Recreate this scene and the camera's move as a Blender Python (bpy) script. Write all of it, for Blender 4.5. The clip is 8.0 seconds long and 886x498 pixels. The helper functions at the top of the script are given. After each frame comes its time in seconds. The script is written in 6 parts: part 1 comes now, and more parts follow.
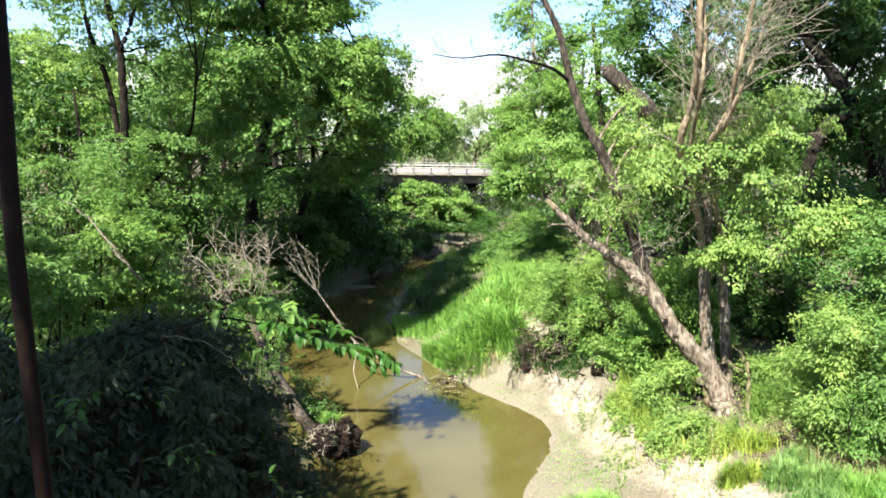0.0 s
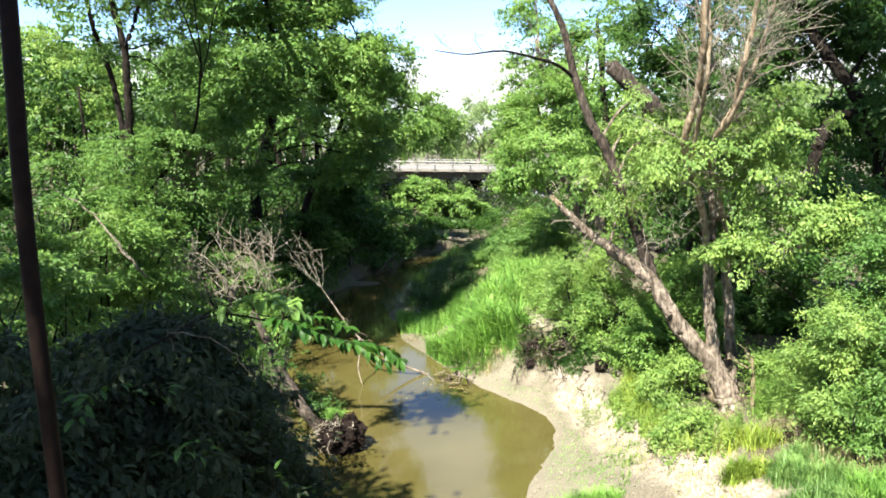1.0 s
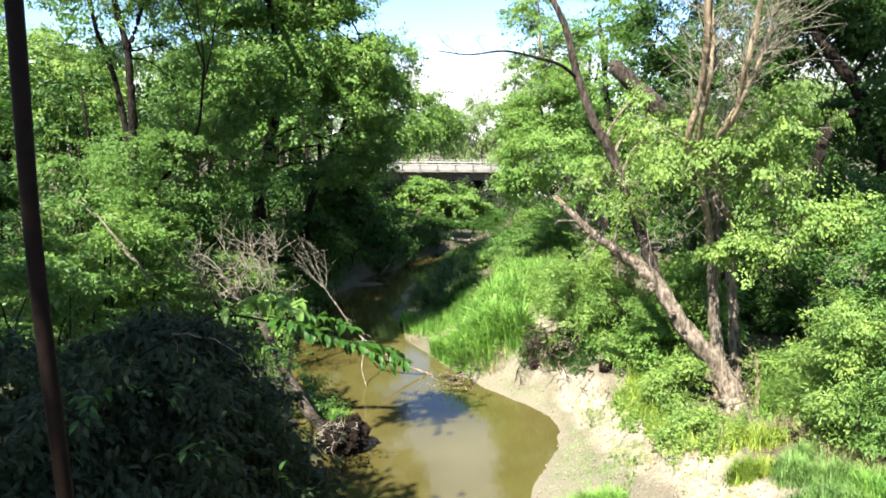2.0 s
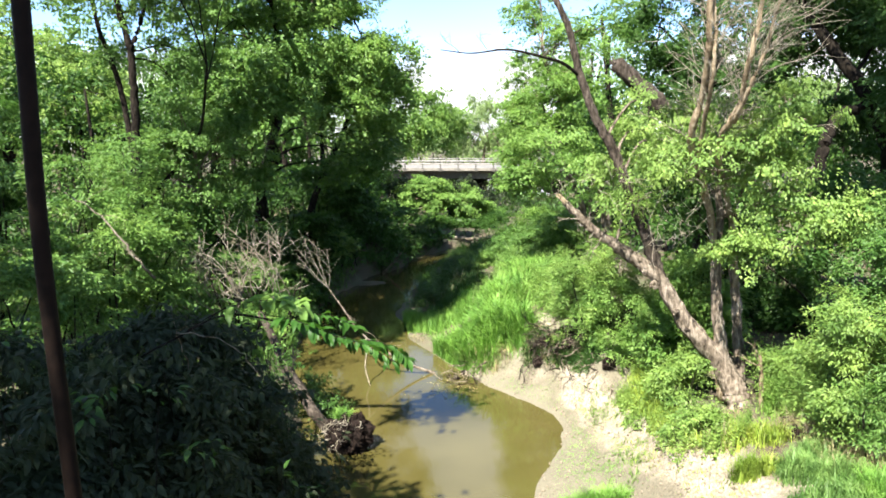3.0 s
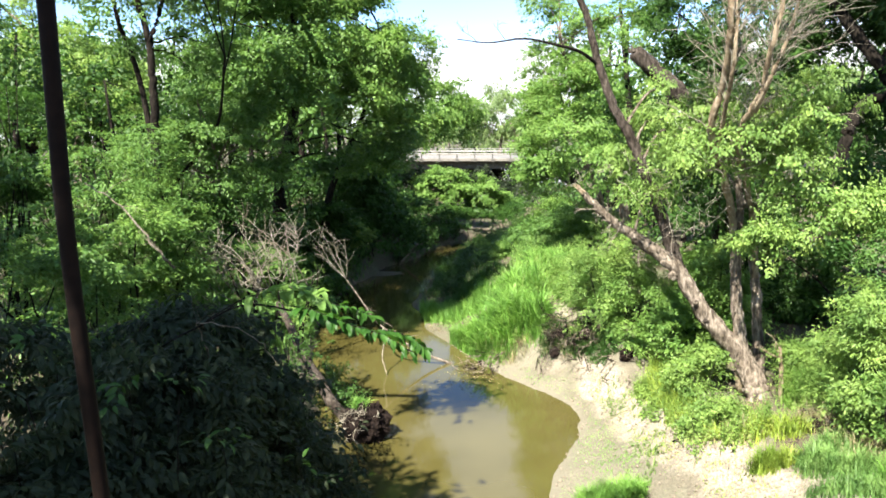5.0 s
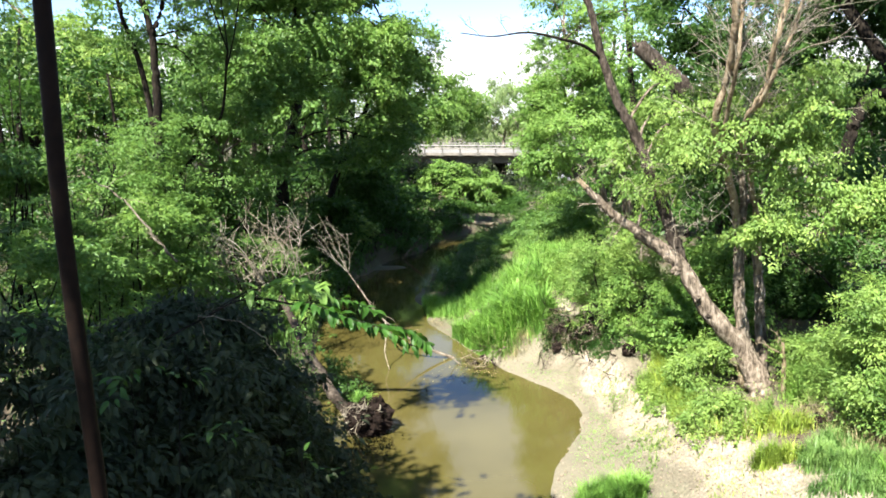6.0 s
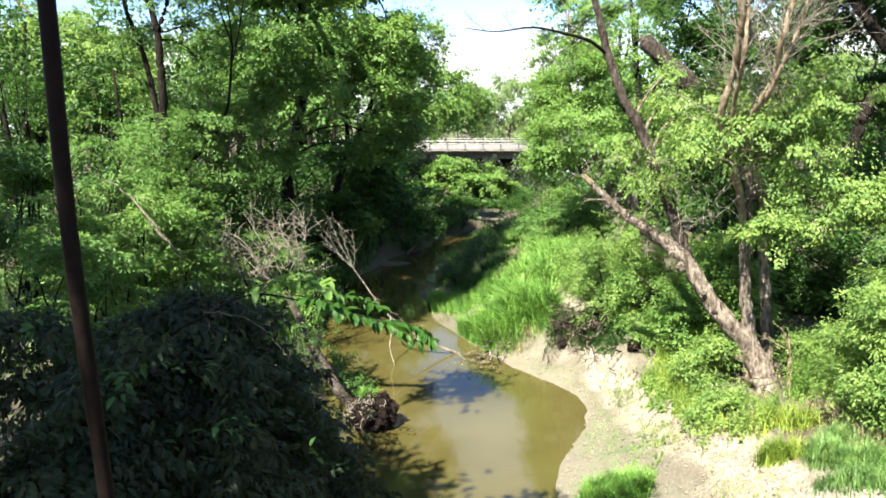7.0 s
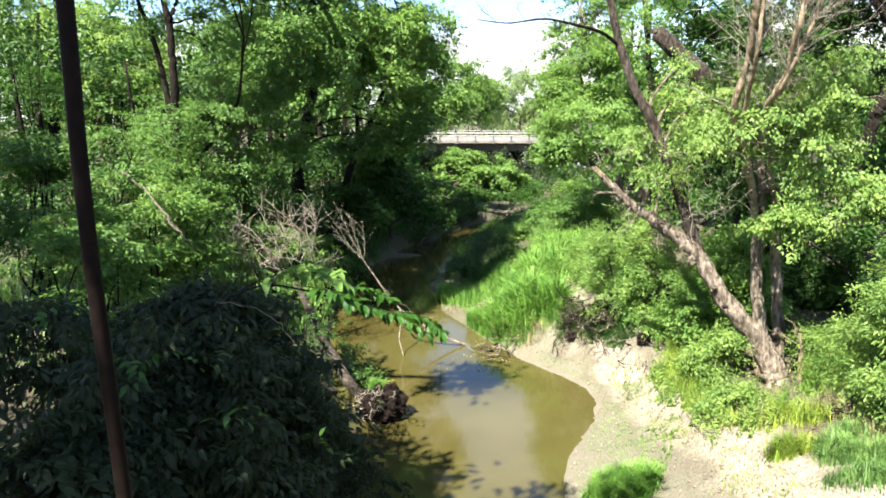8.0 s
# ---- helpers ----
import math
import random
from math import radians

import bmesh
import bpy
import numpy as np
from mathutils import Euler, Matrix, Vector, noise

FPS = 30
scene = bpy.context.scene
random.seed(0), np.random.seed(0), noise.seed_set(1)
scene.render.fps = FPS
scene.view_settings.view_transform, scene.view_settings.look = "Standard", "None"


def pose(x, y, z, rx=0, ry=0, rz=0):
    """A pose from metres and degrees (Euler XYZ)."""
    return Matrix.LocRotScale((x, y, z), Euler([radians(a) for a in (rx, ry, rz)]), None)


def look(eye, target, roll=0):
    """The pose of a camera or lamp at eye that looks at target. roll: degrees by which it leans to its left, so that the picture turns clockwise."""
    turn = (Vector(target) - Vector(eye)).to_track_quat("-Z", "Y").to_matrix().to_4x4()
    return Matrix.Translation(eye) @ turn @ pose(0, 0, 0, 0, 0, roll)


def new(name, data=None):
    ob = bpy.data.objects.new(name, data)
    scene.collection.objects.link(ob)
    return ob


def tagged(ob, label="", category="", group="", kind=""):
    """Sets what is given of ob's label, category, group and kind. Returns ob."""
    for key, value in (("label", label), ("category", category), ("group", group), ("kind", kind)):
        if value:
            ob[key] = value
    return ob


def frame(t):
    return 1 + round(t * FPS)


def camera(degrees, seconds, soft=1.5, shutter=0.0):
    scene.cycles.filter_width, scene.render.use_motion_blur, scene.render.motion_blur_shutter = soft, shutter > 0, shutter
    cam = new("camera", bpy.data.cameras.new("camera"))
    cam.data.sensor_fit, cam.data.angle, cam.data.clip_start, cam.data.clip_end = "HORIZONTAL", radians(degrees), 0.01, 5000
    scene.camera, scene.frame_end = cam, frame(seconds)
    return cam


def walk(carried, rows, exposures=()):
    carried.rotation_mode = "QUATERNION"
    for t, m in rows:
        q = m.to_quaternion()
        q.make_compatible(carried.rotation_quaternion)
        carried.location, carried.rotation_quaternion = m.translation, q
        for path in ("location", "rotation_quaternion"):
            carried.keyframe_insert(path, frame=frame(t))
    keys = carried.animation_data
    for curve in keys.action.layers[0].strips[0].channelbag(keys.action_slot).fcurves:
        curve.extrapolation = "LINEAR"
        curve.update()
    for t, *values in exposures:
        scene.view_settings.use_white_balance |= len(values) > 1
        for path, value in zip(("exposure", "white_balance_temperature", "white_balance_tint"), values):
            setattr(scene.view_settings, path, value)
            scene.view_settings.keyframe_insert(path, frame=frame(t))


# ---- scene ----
cam = camera(66.0, 8.0, soft=1.75)
PATH = [
    (0, (0.065, 0.033, 6.443), (0.057, 2.009, 6.135), -0.9),
    (0.5, (0.061, 0.027, 6.444), (0.044, 2.001, 6.12), -1.1),
    (1, (0.056, 0.021, 6.445), (0.037, 1.996, 6.127), -1.0),
    (1.5, (0.049, 0.027, 6.444), (0.026, 2.002, 6.128), -1.1),
    (3, (0.045, 0.014, 6.445), (0.009, 1.988, 6.125), -1.5),
    (3.5, (0.04, 0.01, 6.446), (-0.005, 1.984, 6.124), -1.6),
    (4, (0.038, 0.014, 6.445), (-0.018, 1.987, 6.122), -1.8),
    (4.5, (0.033, 0.014, 6.446), (-0.04, 1.984, 6.113), -1.8),
    (6, (0.046, 0.027, 6.443), (-0.048, 1.992, 6.081), -1.6),
    (6.5, (0.05, 0.033, 6.442), (-0.048, 1.997, 6.079), -1.7),
    (7, (0.048, 0.029, 6.443), (-0.061, 1.991, 6.069), -1.7),
    (7.5, (0.043, 0.024, 6.444), (-0.084, 1.983, 6.061), -1.6),
    (8, (0.039, 0.024, 6.445), (-0.098, 1.98, 6.049), -1.5),
]
walk(cam, [(t, look(eye, target, roll)) for t, eye, target, roll in PATH])

# ---- world, sun and exposure ----
SUN_TO = Vector((-0.30, -0.50, 0.80)).normalized()
world = bpy.data.worlds.new("world")
scene.world = world
world.use_nodes = True
wn, wl = world.node_tree.nodes, world.node_tree.links
sky = wn.new("ShaderNodeTexSky")
sky.sky_type, sky.sun_disc = "NISHITA", False
sky.sun_elevation = math.asin(SUN_TO.z)
sky.sun_rotation = math.atan2(SUN_TO.x, SUN_TO.y)
sky.air_density, sky.dust_density, sky.ozone_density = 0.75, 0.0, 4.5
# thin fair-weather cloud over the blue
wtc = wn.new("ShaderNodeTexCoord")
wno = wn.new("ShaderNodeTexNoise")
wno.inputs["Scale"].default_value, wno.inputs["Detail"].default_value = 2.6, 5.0
wra = wn.new("ShaderNodeValToRGB")
wra.color_ramp.elements[0].position, wra.color_ramp.elements[1].position = 0.36, 0.52
wmx = wn.new("ShaderNodeMixRGB")
wmx.inputs["Color2"].default_value = (4.6, 4.66, 4.76, 1)
wl.new(wtc.outputs["Generated"], wno.inputs["Vector"])
wl.new(wno.outputs["Fac"], wra.inputs["Fac"])
wse = wn.new("ShaderNodeSeparateXYZ")
whi = wn.new("ShaderNodeValToRGB")
# a bank of cloud low over the trees, clear blue above it, a broken layer higher up
for place, share in ((0.0, 1.0), (0.1, 1.0), (0.135, 0.03), (0.385, 0.02), (0.41, 0.9), (0.485, 0.9), (0.52, 0.12), (0.85, 0.1)):
    stop = whi.color_ramp.elements.new(place) if 0 < place < 0.85 else whi.color_ramp.elements[0 if place == 0 else -1]
    stop.position, stop.color = place, (share, share, share, 1)
wmu = wn.new("ShaderNodeMath")
wmu.operation = "MULTIPLY"
wl.new(wtc.outputs["Generated"], wse.inputs[0])
wl.new(wse.outputs["Z"], whi.inputs["Fac"])
wl.new(wra.outputs["Color"], wmu.inputs[0])
wl.new(whi.outputs["Color"], wmu.inputs[1])
wl.new(wmu.outputs[0], wmx.inputs["Fac"])
wl.new(sky.outputs["Color"], wmx.inputs["Color1"])
wl.new(wmx.outputs["Color"], wn["Background"].inputs["Color"])
wn["Background"].inputs["Strength"].default_value = 0.072
sun = new("sun", bpy.data.lights.new("sun", "SUN"))
sun.data.energy, sun.data.angle, sun.data.color = 5.0, radians(0.5), (1.0, 0.95, 0.86)
sun.matrix_world = look(SUN_TO * 60, (0, 0, 0))
scene.view_settings.exposure = 2.52


# ---- materials ----
def material(name):
    m = bpy.data.materials.new(name)
    m.use_nodes = True
    nt = m.node_tree
    bsdf = nt.nodes["Principled BSDF"]
    return m, nt.nodes, nt.links, bsdf


def noise_node(n, l, scale, detail=4.0, coord="Object", rough=0.55):
    tc = n.new("ShaderNodeTexCoord")
    t = n.new("ShaderNodeTexNoise")
    t.inputs["Scale"].default_value, t.inputs["Detail"].default_value, t.inputs["Roughness"].default_value = scale, detail, rough
    l.new(tc.outputs[coord], t.inputs["Vector"])
    return t


def ramp(n, l, fac, stops):
    r = n.new("ShaderNodeValToRGB")
    e = r.color_ramp.elements
    while len(e) < len(stops):
        e.new(0.5)
    for k, (p, c) in zip(e, stops):
        k.position, k.color = p, (*c, 1)
    l.new(fac, r.inputs["Fac"])
    return r.outputs["Color"]


def mix(n, l, a, b, fac, kind="MIX"):
    x = n.new("ShaderNodeMixRGB")
    x.blend_type = kind
    for socket, v in (("Color1", a), ("Color2", b), ("Fac", fac)):
        if isinstance(v, (int, float)):
            x.inputs[socket].default_value = v
        elif isinstance(v, tuple):
            x.inputs[socket].default_value = (*v, 1)
        else:
            l.new(v, x.inputs[socket])
    return x.outputs["Color"]


def bump(n, l, bsdf, height, strength, distance):
    b = n.new("ShaderNodeBump")
    b.inputs["Strength"].default_value, b.inputs["Distance"].default_value = strength, distance
    l.new(height, b.inputs["Height"])
    l.new(b.outputs["Normal"], bsdf.inputs["Normal"])


def leaf_material(name, dark, mid, light, through_colour, share=0.44, gloss=0.2):
    """Leaf blades: colour from leaf to leaf and from bough to bough, light passing through them."""
    m, n, l, bsdf = material(name)
    geo = n.new("ShaderNodeNewGeometry")
    near = [tuple((a + b) / 2 for a, b in zip(end, mid)) for end in (dark, light)]
    c = ramp(n, l, geo.outputs["Random Per Island"], [(0.0, near[0]), (0.5, mid), (1.0, near[1])])
    big = noise_node(n, l, 0.9, 3.0)
    tone = ramp(n, l, big.outputs["Fac"], [(0.3, (0.68, 0.76, 0.7)), (0.7, (1.15, 1.1, 0.95))])
    c = mix(n, l, c, tone, 1.0, "MULTIPLY")
    spray = noise_node(n, l, 3.6, 2.0)
    c = mix(n, l, c, ramp(n, l, spray.outputs["Fac"], [(0.36, (0.62, 0.7, 0.6)), (0.64, (1.3, 1.22, 1.15))]), 1.0, "MULTIPLY")
    l.new(c, bsdf.inputs["Base Color"])
    bsdf.inputs["Roughness"].default_value = 0.45
    bsdf.inputs["Specular IOR Level"].default_value = gloss
    tr = n.new("ShaderNodeBsdfTranslucent")
    l.new(mix(n, l, c, through_colour, 0.55), tr.inputs["Color"])
    ms = n.new("ShaderNodeMixShader")
    ms.inputs["Fac"].default_value = share
    l.new(bsdf.outputs[0], ms.inputs[1])
    l.new(tr.outputs[0], ms.inputs[2])
    l.new(ms.outputs[0], n["Material Output"].inputs["Surface"])
    return m


def bark_material(name, dark, mid, light, scale=1.0):
    m, n, l, bsdf = material(name)
    tc = n.new("ShaderNodeTexCoord")
    mp = n.new("ShaderNodeMapping")
    mp.inputs["Scale"].default_value = (7 * scale, 7 * scale, 1.9 * scale)
    l.new(tc.outputs["Object"], mp.inputs["Vector"])
    ridge = n.new("ShaderNodeTexNoise")
    ridge.inputs["Scale"].default_value, ridge.inputs["Detail"].default_value, ridge.inputs["Roughness"].default_value = 2.2, 6, 0.65
    l.new(mp.outputs[0], ridge.inputs["Vector"])
    patch = noise_node(n, l, 2.6 * scale, 4)
    c = ramp(n, l, ridge.outputs["Fac"], [(0.33, dark), (0.5, mid), (0.7, light)])
    c = mix(n, l, c, ramp(n, l, patch.outputs["Fac"], [(0.36, (0.6, 0.57, 0.52)), (0.62, (1.12, 1.1, 1.06))]), 1.0, "MULTIPLY")
    l.new(c, bsdf.inputs["Base Color"])
    bsdf.inputs["Roughness"].default_value = 0.95
    bsdf.inputs["Specular IOR Level"].default_value = 0.12
    bump(n, l, bsdf, ridge.outputs["Fac"], 1.0, 0.09)
    return m


def plain_material(name, a, b, scale=6.0, rough=0.8, metal=0.0, relief=0.4, depth=0.01, shine=0.5):
    m, n, l, bsdf = material(name)
    t = noise_node(n, l, scale, 6, rough=0.65)
    t2 = noise_node(n, l, scale * 0.17, 3)
    c = ramp(n, l, t.outputs["Fac"], [(0.32, a), (0.68, b)])
    c = mix(n, l, c, ramp(n, l, t2.outputs["Fac"], [(0.35, (0.72, 0.72, 0.72)), (0.65, (1.1, 1.1, 1.1))]), 1.0, "MULTIPLY")
    l.new(c, bsdf.inputs["Base Color"])
    bsdf.inputs["Roughness"].default_value, bsdf.inputs["Metallic"].default_value = rough, metal
    bsdf.inputs["Specular IOR Level"].default_value = shine
    bump(n, l, bsdf, t.outputs["Fac"], relief, depth)
    return m


# deep green leaf; on undergrowth and weeds its darkness stands in for shade
LEAF_DARK = leaf_material("deep_green_leaf_also_for_shade", (0.024, 0.059, 0.015), (0.041, 0.09, 0.023), (0.068, 0.132, 0.038), (0.1, 0.23, 0.03), 0.34)
LEAF_MID = leaf_material("leaf_mid_green", (0.048, 0.106, 0.027), (0.083, 0.163, 0.043), (0.13, 0.225, 0.072), (0.205, 0.35, 0.062), 0.36)
LEAF_LIGHT = leaf_material("young_leaf_light_green", (0.103, 0.17, 0.041), (0.155, 0.245, 0.068), (0.212, 0.31, 0.103), (0.285, 0.43, 0.092), 0.4)
LEAF_FRESH = leaf_material("fresh_green_leaf", (0.08, 0.152, 0.037), (0.128, 0.225, 0.06), (0.185, 0.297, 0.09), (0.28, 0.46, 0.092), 0.42)
LEAF_WILLOW = leaf_material("grey_green_leaf", (0.12, 0.18, 0.08), (0.175, 0.245, 0.11), (0.23, 0.3, 0.15), (0.27, 0.38, 0.13))
# for growth in deep shade: the shade is put into this leaf colour
LEAF_SHADE = leaf_material("shade_dark_leaf", (0.0165, 0.025, 0.0145), (0.031, 0.043, 0.026), (0.059, 0.075, 0.045), (0.064, 0.1, 0.04), gloss=0.16)
LEAF_GLOSSY = leaf_material("glossy_sapling_leaf", (0.018, 0.054, 0.01), (0.03, 0.082, 0.014), (0.05, 0.12, 0.024), (0.1, 0.25, 0.02), 0.3, 0.16)
GRASS = leaf_material("grass_blade", (0.1, 0.21, 0.045), (0.16, 0.305, 0.07), (0.25, 0.4, 0.12), (0.3, 0.53, 0.1), 0.45)
GRASS_DEEP = leaf_material("deep_green_grass", (0.08, 0.15, 0.045), (0.13, 0.228, 0.075), (0.185, 0.3, 0.11), (0.22, 0.4, 0.1), 0.42)
GRASS_YELLOW = leaf_material("yellow_green_grass", (0.15, 0.22, 0.035), (0.22, 0.3, 0.055), (0.31, 0.38, 0.1), (0.37, 0.47, 0.08), 0.4)
GRASS_DRY = leaf_material("dry_grass", (0.17, 0.145, 0.09), (0.25, 0.215, 0.14), (0.34, 0.3, 0.21), (0.33, 0.29, 0.18), 0.25)
BARK = bark_material("grey_brown_bark", (0.04, 0.032, 0.024), (0.163, 0.135, 0.108), (0.34, 0.3, 0.25))
# dark bark, taken near black to carry the shade on the trunks
BARK_DARK = bark_material("shade_dark_bark", (0.005, 0.004, 0.0032), (0.013, 0.0105, 0.008), (0.03, 0.0245, 0.019))
BARK_DEAD = bark_material("weathered_dead_wood", (0.075, 0.065, 0.049), (0.18, 0.157, 0.122), (0.31, 0.277, 0.225))
# umber bark, its colour darkened to look shaded
BARK_UMBER = bark_material("umber_bark_painted_shade", (0.014, 0.011, 0.009), (0.05, 0.041, 0.034), (0.12, 0.102, 0.087))
# tan bark, brightened so that stems look sunlit
BARK_TAN = bark_material("tan_bark_painted_sun", (0.12, 0.09, 0.057), (0.26, 0.207, 0.142), (0.4, 0.34, 0.25))
BARK_PALE = bark_material("bleached_twig", (0.15, 0.136, 0.106), (0.275, 0.253, 0.205), (0.43, 0.405, 0.345), 2.0)
# dark clay and root, colour lowered further to include the root plate's shade
ROOT = bark_material("root_and_clay_with_shade", (0.006, 0.004, 0.0034), (0.014, 0.009, 0.0072), (0.038, 0.026, 0.02), 2.0)
RUST = plain_material("rusty_painted_steel", (0.002, 0.0013, 0.0011), (0.008, 0.0047, 0.0034), 26, 0.6, 0.0, 0.3, 0.002, 0.06)
STEEL = plain_material("galvanised_steel", (0.2, 0.195, 0.18), (0.3, 0.29, 0.27), 9, 0.6, 0.2, 0.1, 0.003)
CONCRETE = plain_material("pale_weathered_concrete", (0.13, 0.119, 0.1), (0.21, 0.194, 0.166), 3.5, 0.9, 0, 0.3, 0.01)
GIRDER = plain_material("dark_steel_girder", (0.07, 0.066, 0.056), (0.13, 0.122, 0.105), 5, 0.7, 0.2, 0.2, 0.005)
ROAD = plain_material("worn_road_surface", (0.09, 0.087, 0.08), (0.15, 0.145, 0.135), 4, 0.9)
SOIL_CLOD = plain_material("dry_clod", (0.1, 0.08, 0.055), (0.2, 0.165, 0.12), 8, 0.95)
PLANK = plain_material("old_deck_plank", (0.13, 0.1, 0.07), (0.24, 0.19, 0.14), 12, 0.9, 0, 0.4, 0.01)


def ground_material():
    """Pale sand and silt on the open bank, damp grey mud by the waterline, leaf mould under the growth."""
    m, n, l, bsdf = material("creek_bank_soil")
    fine = noise_node(n, l, 22, 8, rough=0.7)
    mid_n = noise_node(n, l, 2.3, 5)
    geo = n.new("ShaderNodeNewGeometry")
    sep = n.new("ShaderNodeSeparateXYZ")
    l.new(geo.outputs["Position"], sep.inputs[0])
    attr = n.new("ShaderNodeAttribute")
    attr.attribute_name = "sand"
    mould = ramp(n, l, fine.outputs["Fac"], [(0.3, (0.028, 0.02, 0.012)), (0.55, (0.065, 0.047, 0.027)), (0.75, (0.12, 0.088, 0.052))])
    mould = mix(n, l, mould, (0.045, 0.06, 0.022), ramp(n, l, mid_n.outputs["Fac"], [(0.42, (0, 0, 0)), (0.72, (1, 1, 1))]))
    sand = ramp(n, l, fine.outputs["Fac"], [(0.3, (0.1, 0.082, 0.061)), (0.5, (0.208, 0.179, 0.144)), (0.7, (0.33, 0.293, 0.243))])
    sand = mix(n, l, sand, ramp(n, l, mid_n.outputs["Fac"], [(0.3, (0.66, 0.65, 0.6)), (0.6, (1.12, 1.1, 1.06))]), 1.0, "MULTIPLY")
    mud = ramp(n, l, fine.outputs["Fac"], [(0.3, (0.085, 0.076, 0.05)), (0.7, (0.156, 0.14, 0.097))])
    add = n.new("ShaderNodeMath")
    add.operation = "MULTIPLY_ADD"
    add.inputs[1].default_value = 0.3
    l.new(mid_n.outputs["Fac"], add.inputs[0])
    l.new(sep.outputs["Z"], add.inputs[2])
    wet = ramp(n, l, add.outputs[0], [(0.36, (1, 1, 1)), (0.49, (0, 0, 0))])
    edge = n.new("ShaderNodeMath")
    edge.operation = "MULTIPLY_ADD"
    edge.inputs[1].default_value = 0.5
    l.new(mid_n.outputs["Fac"], edge.inputs[0])
    l.new(attr.outputs["Fac"], edge.inputs[2])
    c = mix(n, l, mould, sand, ramp(n, l, edge.outputs[0], [(0.55, (0, 0, 0)), (0.95, (1, 1, 1))]))
    silt = n.new("ShaderNodeAttribute")
    silt.attribute_name = "silt"
    wet = mix(n, l, wet, (1, 1, 1), silt.outputs["Fac"])
    wet = mix(n, l, wet, (0, 0, 0), attr.outputs["Fac"])
    bare_ground = n.new("ShaderNodeAttribute")
    bare_ground.attribute_name = "open"
    wet = mix(n, l, (0, 0, 0), wet, bare_ground.outputs["Fac"])
    c = mix(n, l, c, mud, wet)
    l.new(c, bsdf.inputs["Base Color"])
    bsdf.inputs["Roughness"].default_value = 0.92
    lumps = noise_node(n, l, 7.5, 6, rough=0.65)
    bump(n, l, bsdf, mix(n, l, fine.outputs["Fac"], lumps.outputs["Fac"], 0.55), 0.8, 0.11)
    return m


def water_material():
    """Still creek water, thick with silt."""
    m, n, l, bsdf = material("silty_creek_water")
    t = noise_node(n, l, 0.35, 3)
    c = ramp(n, l, t.outputs["Fac"], [(0.35, (0.043, 0.037, 0.0105)), (0.65, (0.058, 0.05, 0.0165))])
    l.new(c, bsdf.inputs["Base Color"])
    bsdf.inputs["Roughness"].default_value = 0.065
    bsdf.inputs["IOR"].default_value = 1.33
    bsdf.inputs["Specular IOR Level"].default_value = 1.0
    w = noise_node(n, l, 3.0, 2)
    bump(n, l, bsdf, w.outputs["Fac"], 0.06, 0.02)
    return m


SOIL = ground_material()
WATER = water_material()


# ---- mesh helpers ----
def mesh_of(name, verts, faces, mat, smooth=False):
    verts, faces = np.asarray(verts, float), np.asarray(faces, int)
    k = faces.shape[1]
    me = bpy.data.meshes.new(name)
    me.vertices.add(len(verts))
    me.vertices.foreach_set("co", verts.ravel())
    me.loops.add(faces.size)
    me.loops.foreach_set("vertex_index", faces.ravel())
    me.polygons.add(len(faces))
    me.polygons.foreach_set("loop_start", np.arange(len(faces)) * k)
    if smooth:
        me.polygons.foreach_set("use_smooth", np.ones(len(faces), bool))
    me.update(calc_edges=True)
    me.materials.append(mat)
    return me


def part_of(name, mesh, parent, label=""):
    ob = new(name, mesh)
    ob.parent = parent
    ob.matrix_parent_inverse = parent.matrix_world.inverted()
    return tagged(ob, label)


def anchor(name, place, label, category, group=""):
    ob = new(name)
    ob.location = place
    ob.empty_display_size = 0.3
    bpy.context.view_layer.update()
    return tagged(ob, label, category, group)


def unit(v):
    return v / np.maximum(np.linalg.norm(v, axis=-1, keepdims=True), 1e-9)


def smooth_path(points, steps, r, wiggle=0.0):
    """A Catmull-Rom curve through points, with a little wandering."""
    p = np.array(points, float)
    p = np.vstack([2 * p[0] - p[1], p, 2 * p[-1] - p[-2]])
    out = []
    for i in range(1, len(p) - 2):
        for t in np.linspace(0, 1, steps, endpoint=False):
            a, b, c, d = p[i - 1], p[i], p[i + 1], p[i + 2]
            out.append(0.5 * (2 * b + (c - a) * t + (2 * a - 5 * b + 4 * c - d) * t * t + (3 * b - a - 3 * c + d) * t ** 3))
    out.append(p[-2])
    out = np.array(out)
    out[1:-1] += r.normal(0, 1, (len(out) - 2, 3)) * wiggle
    return out


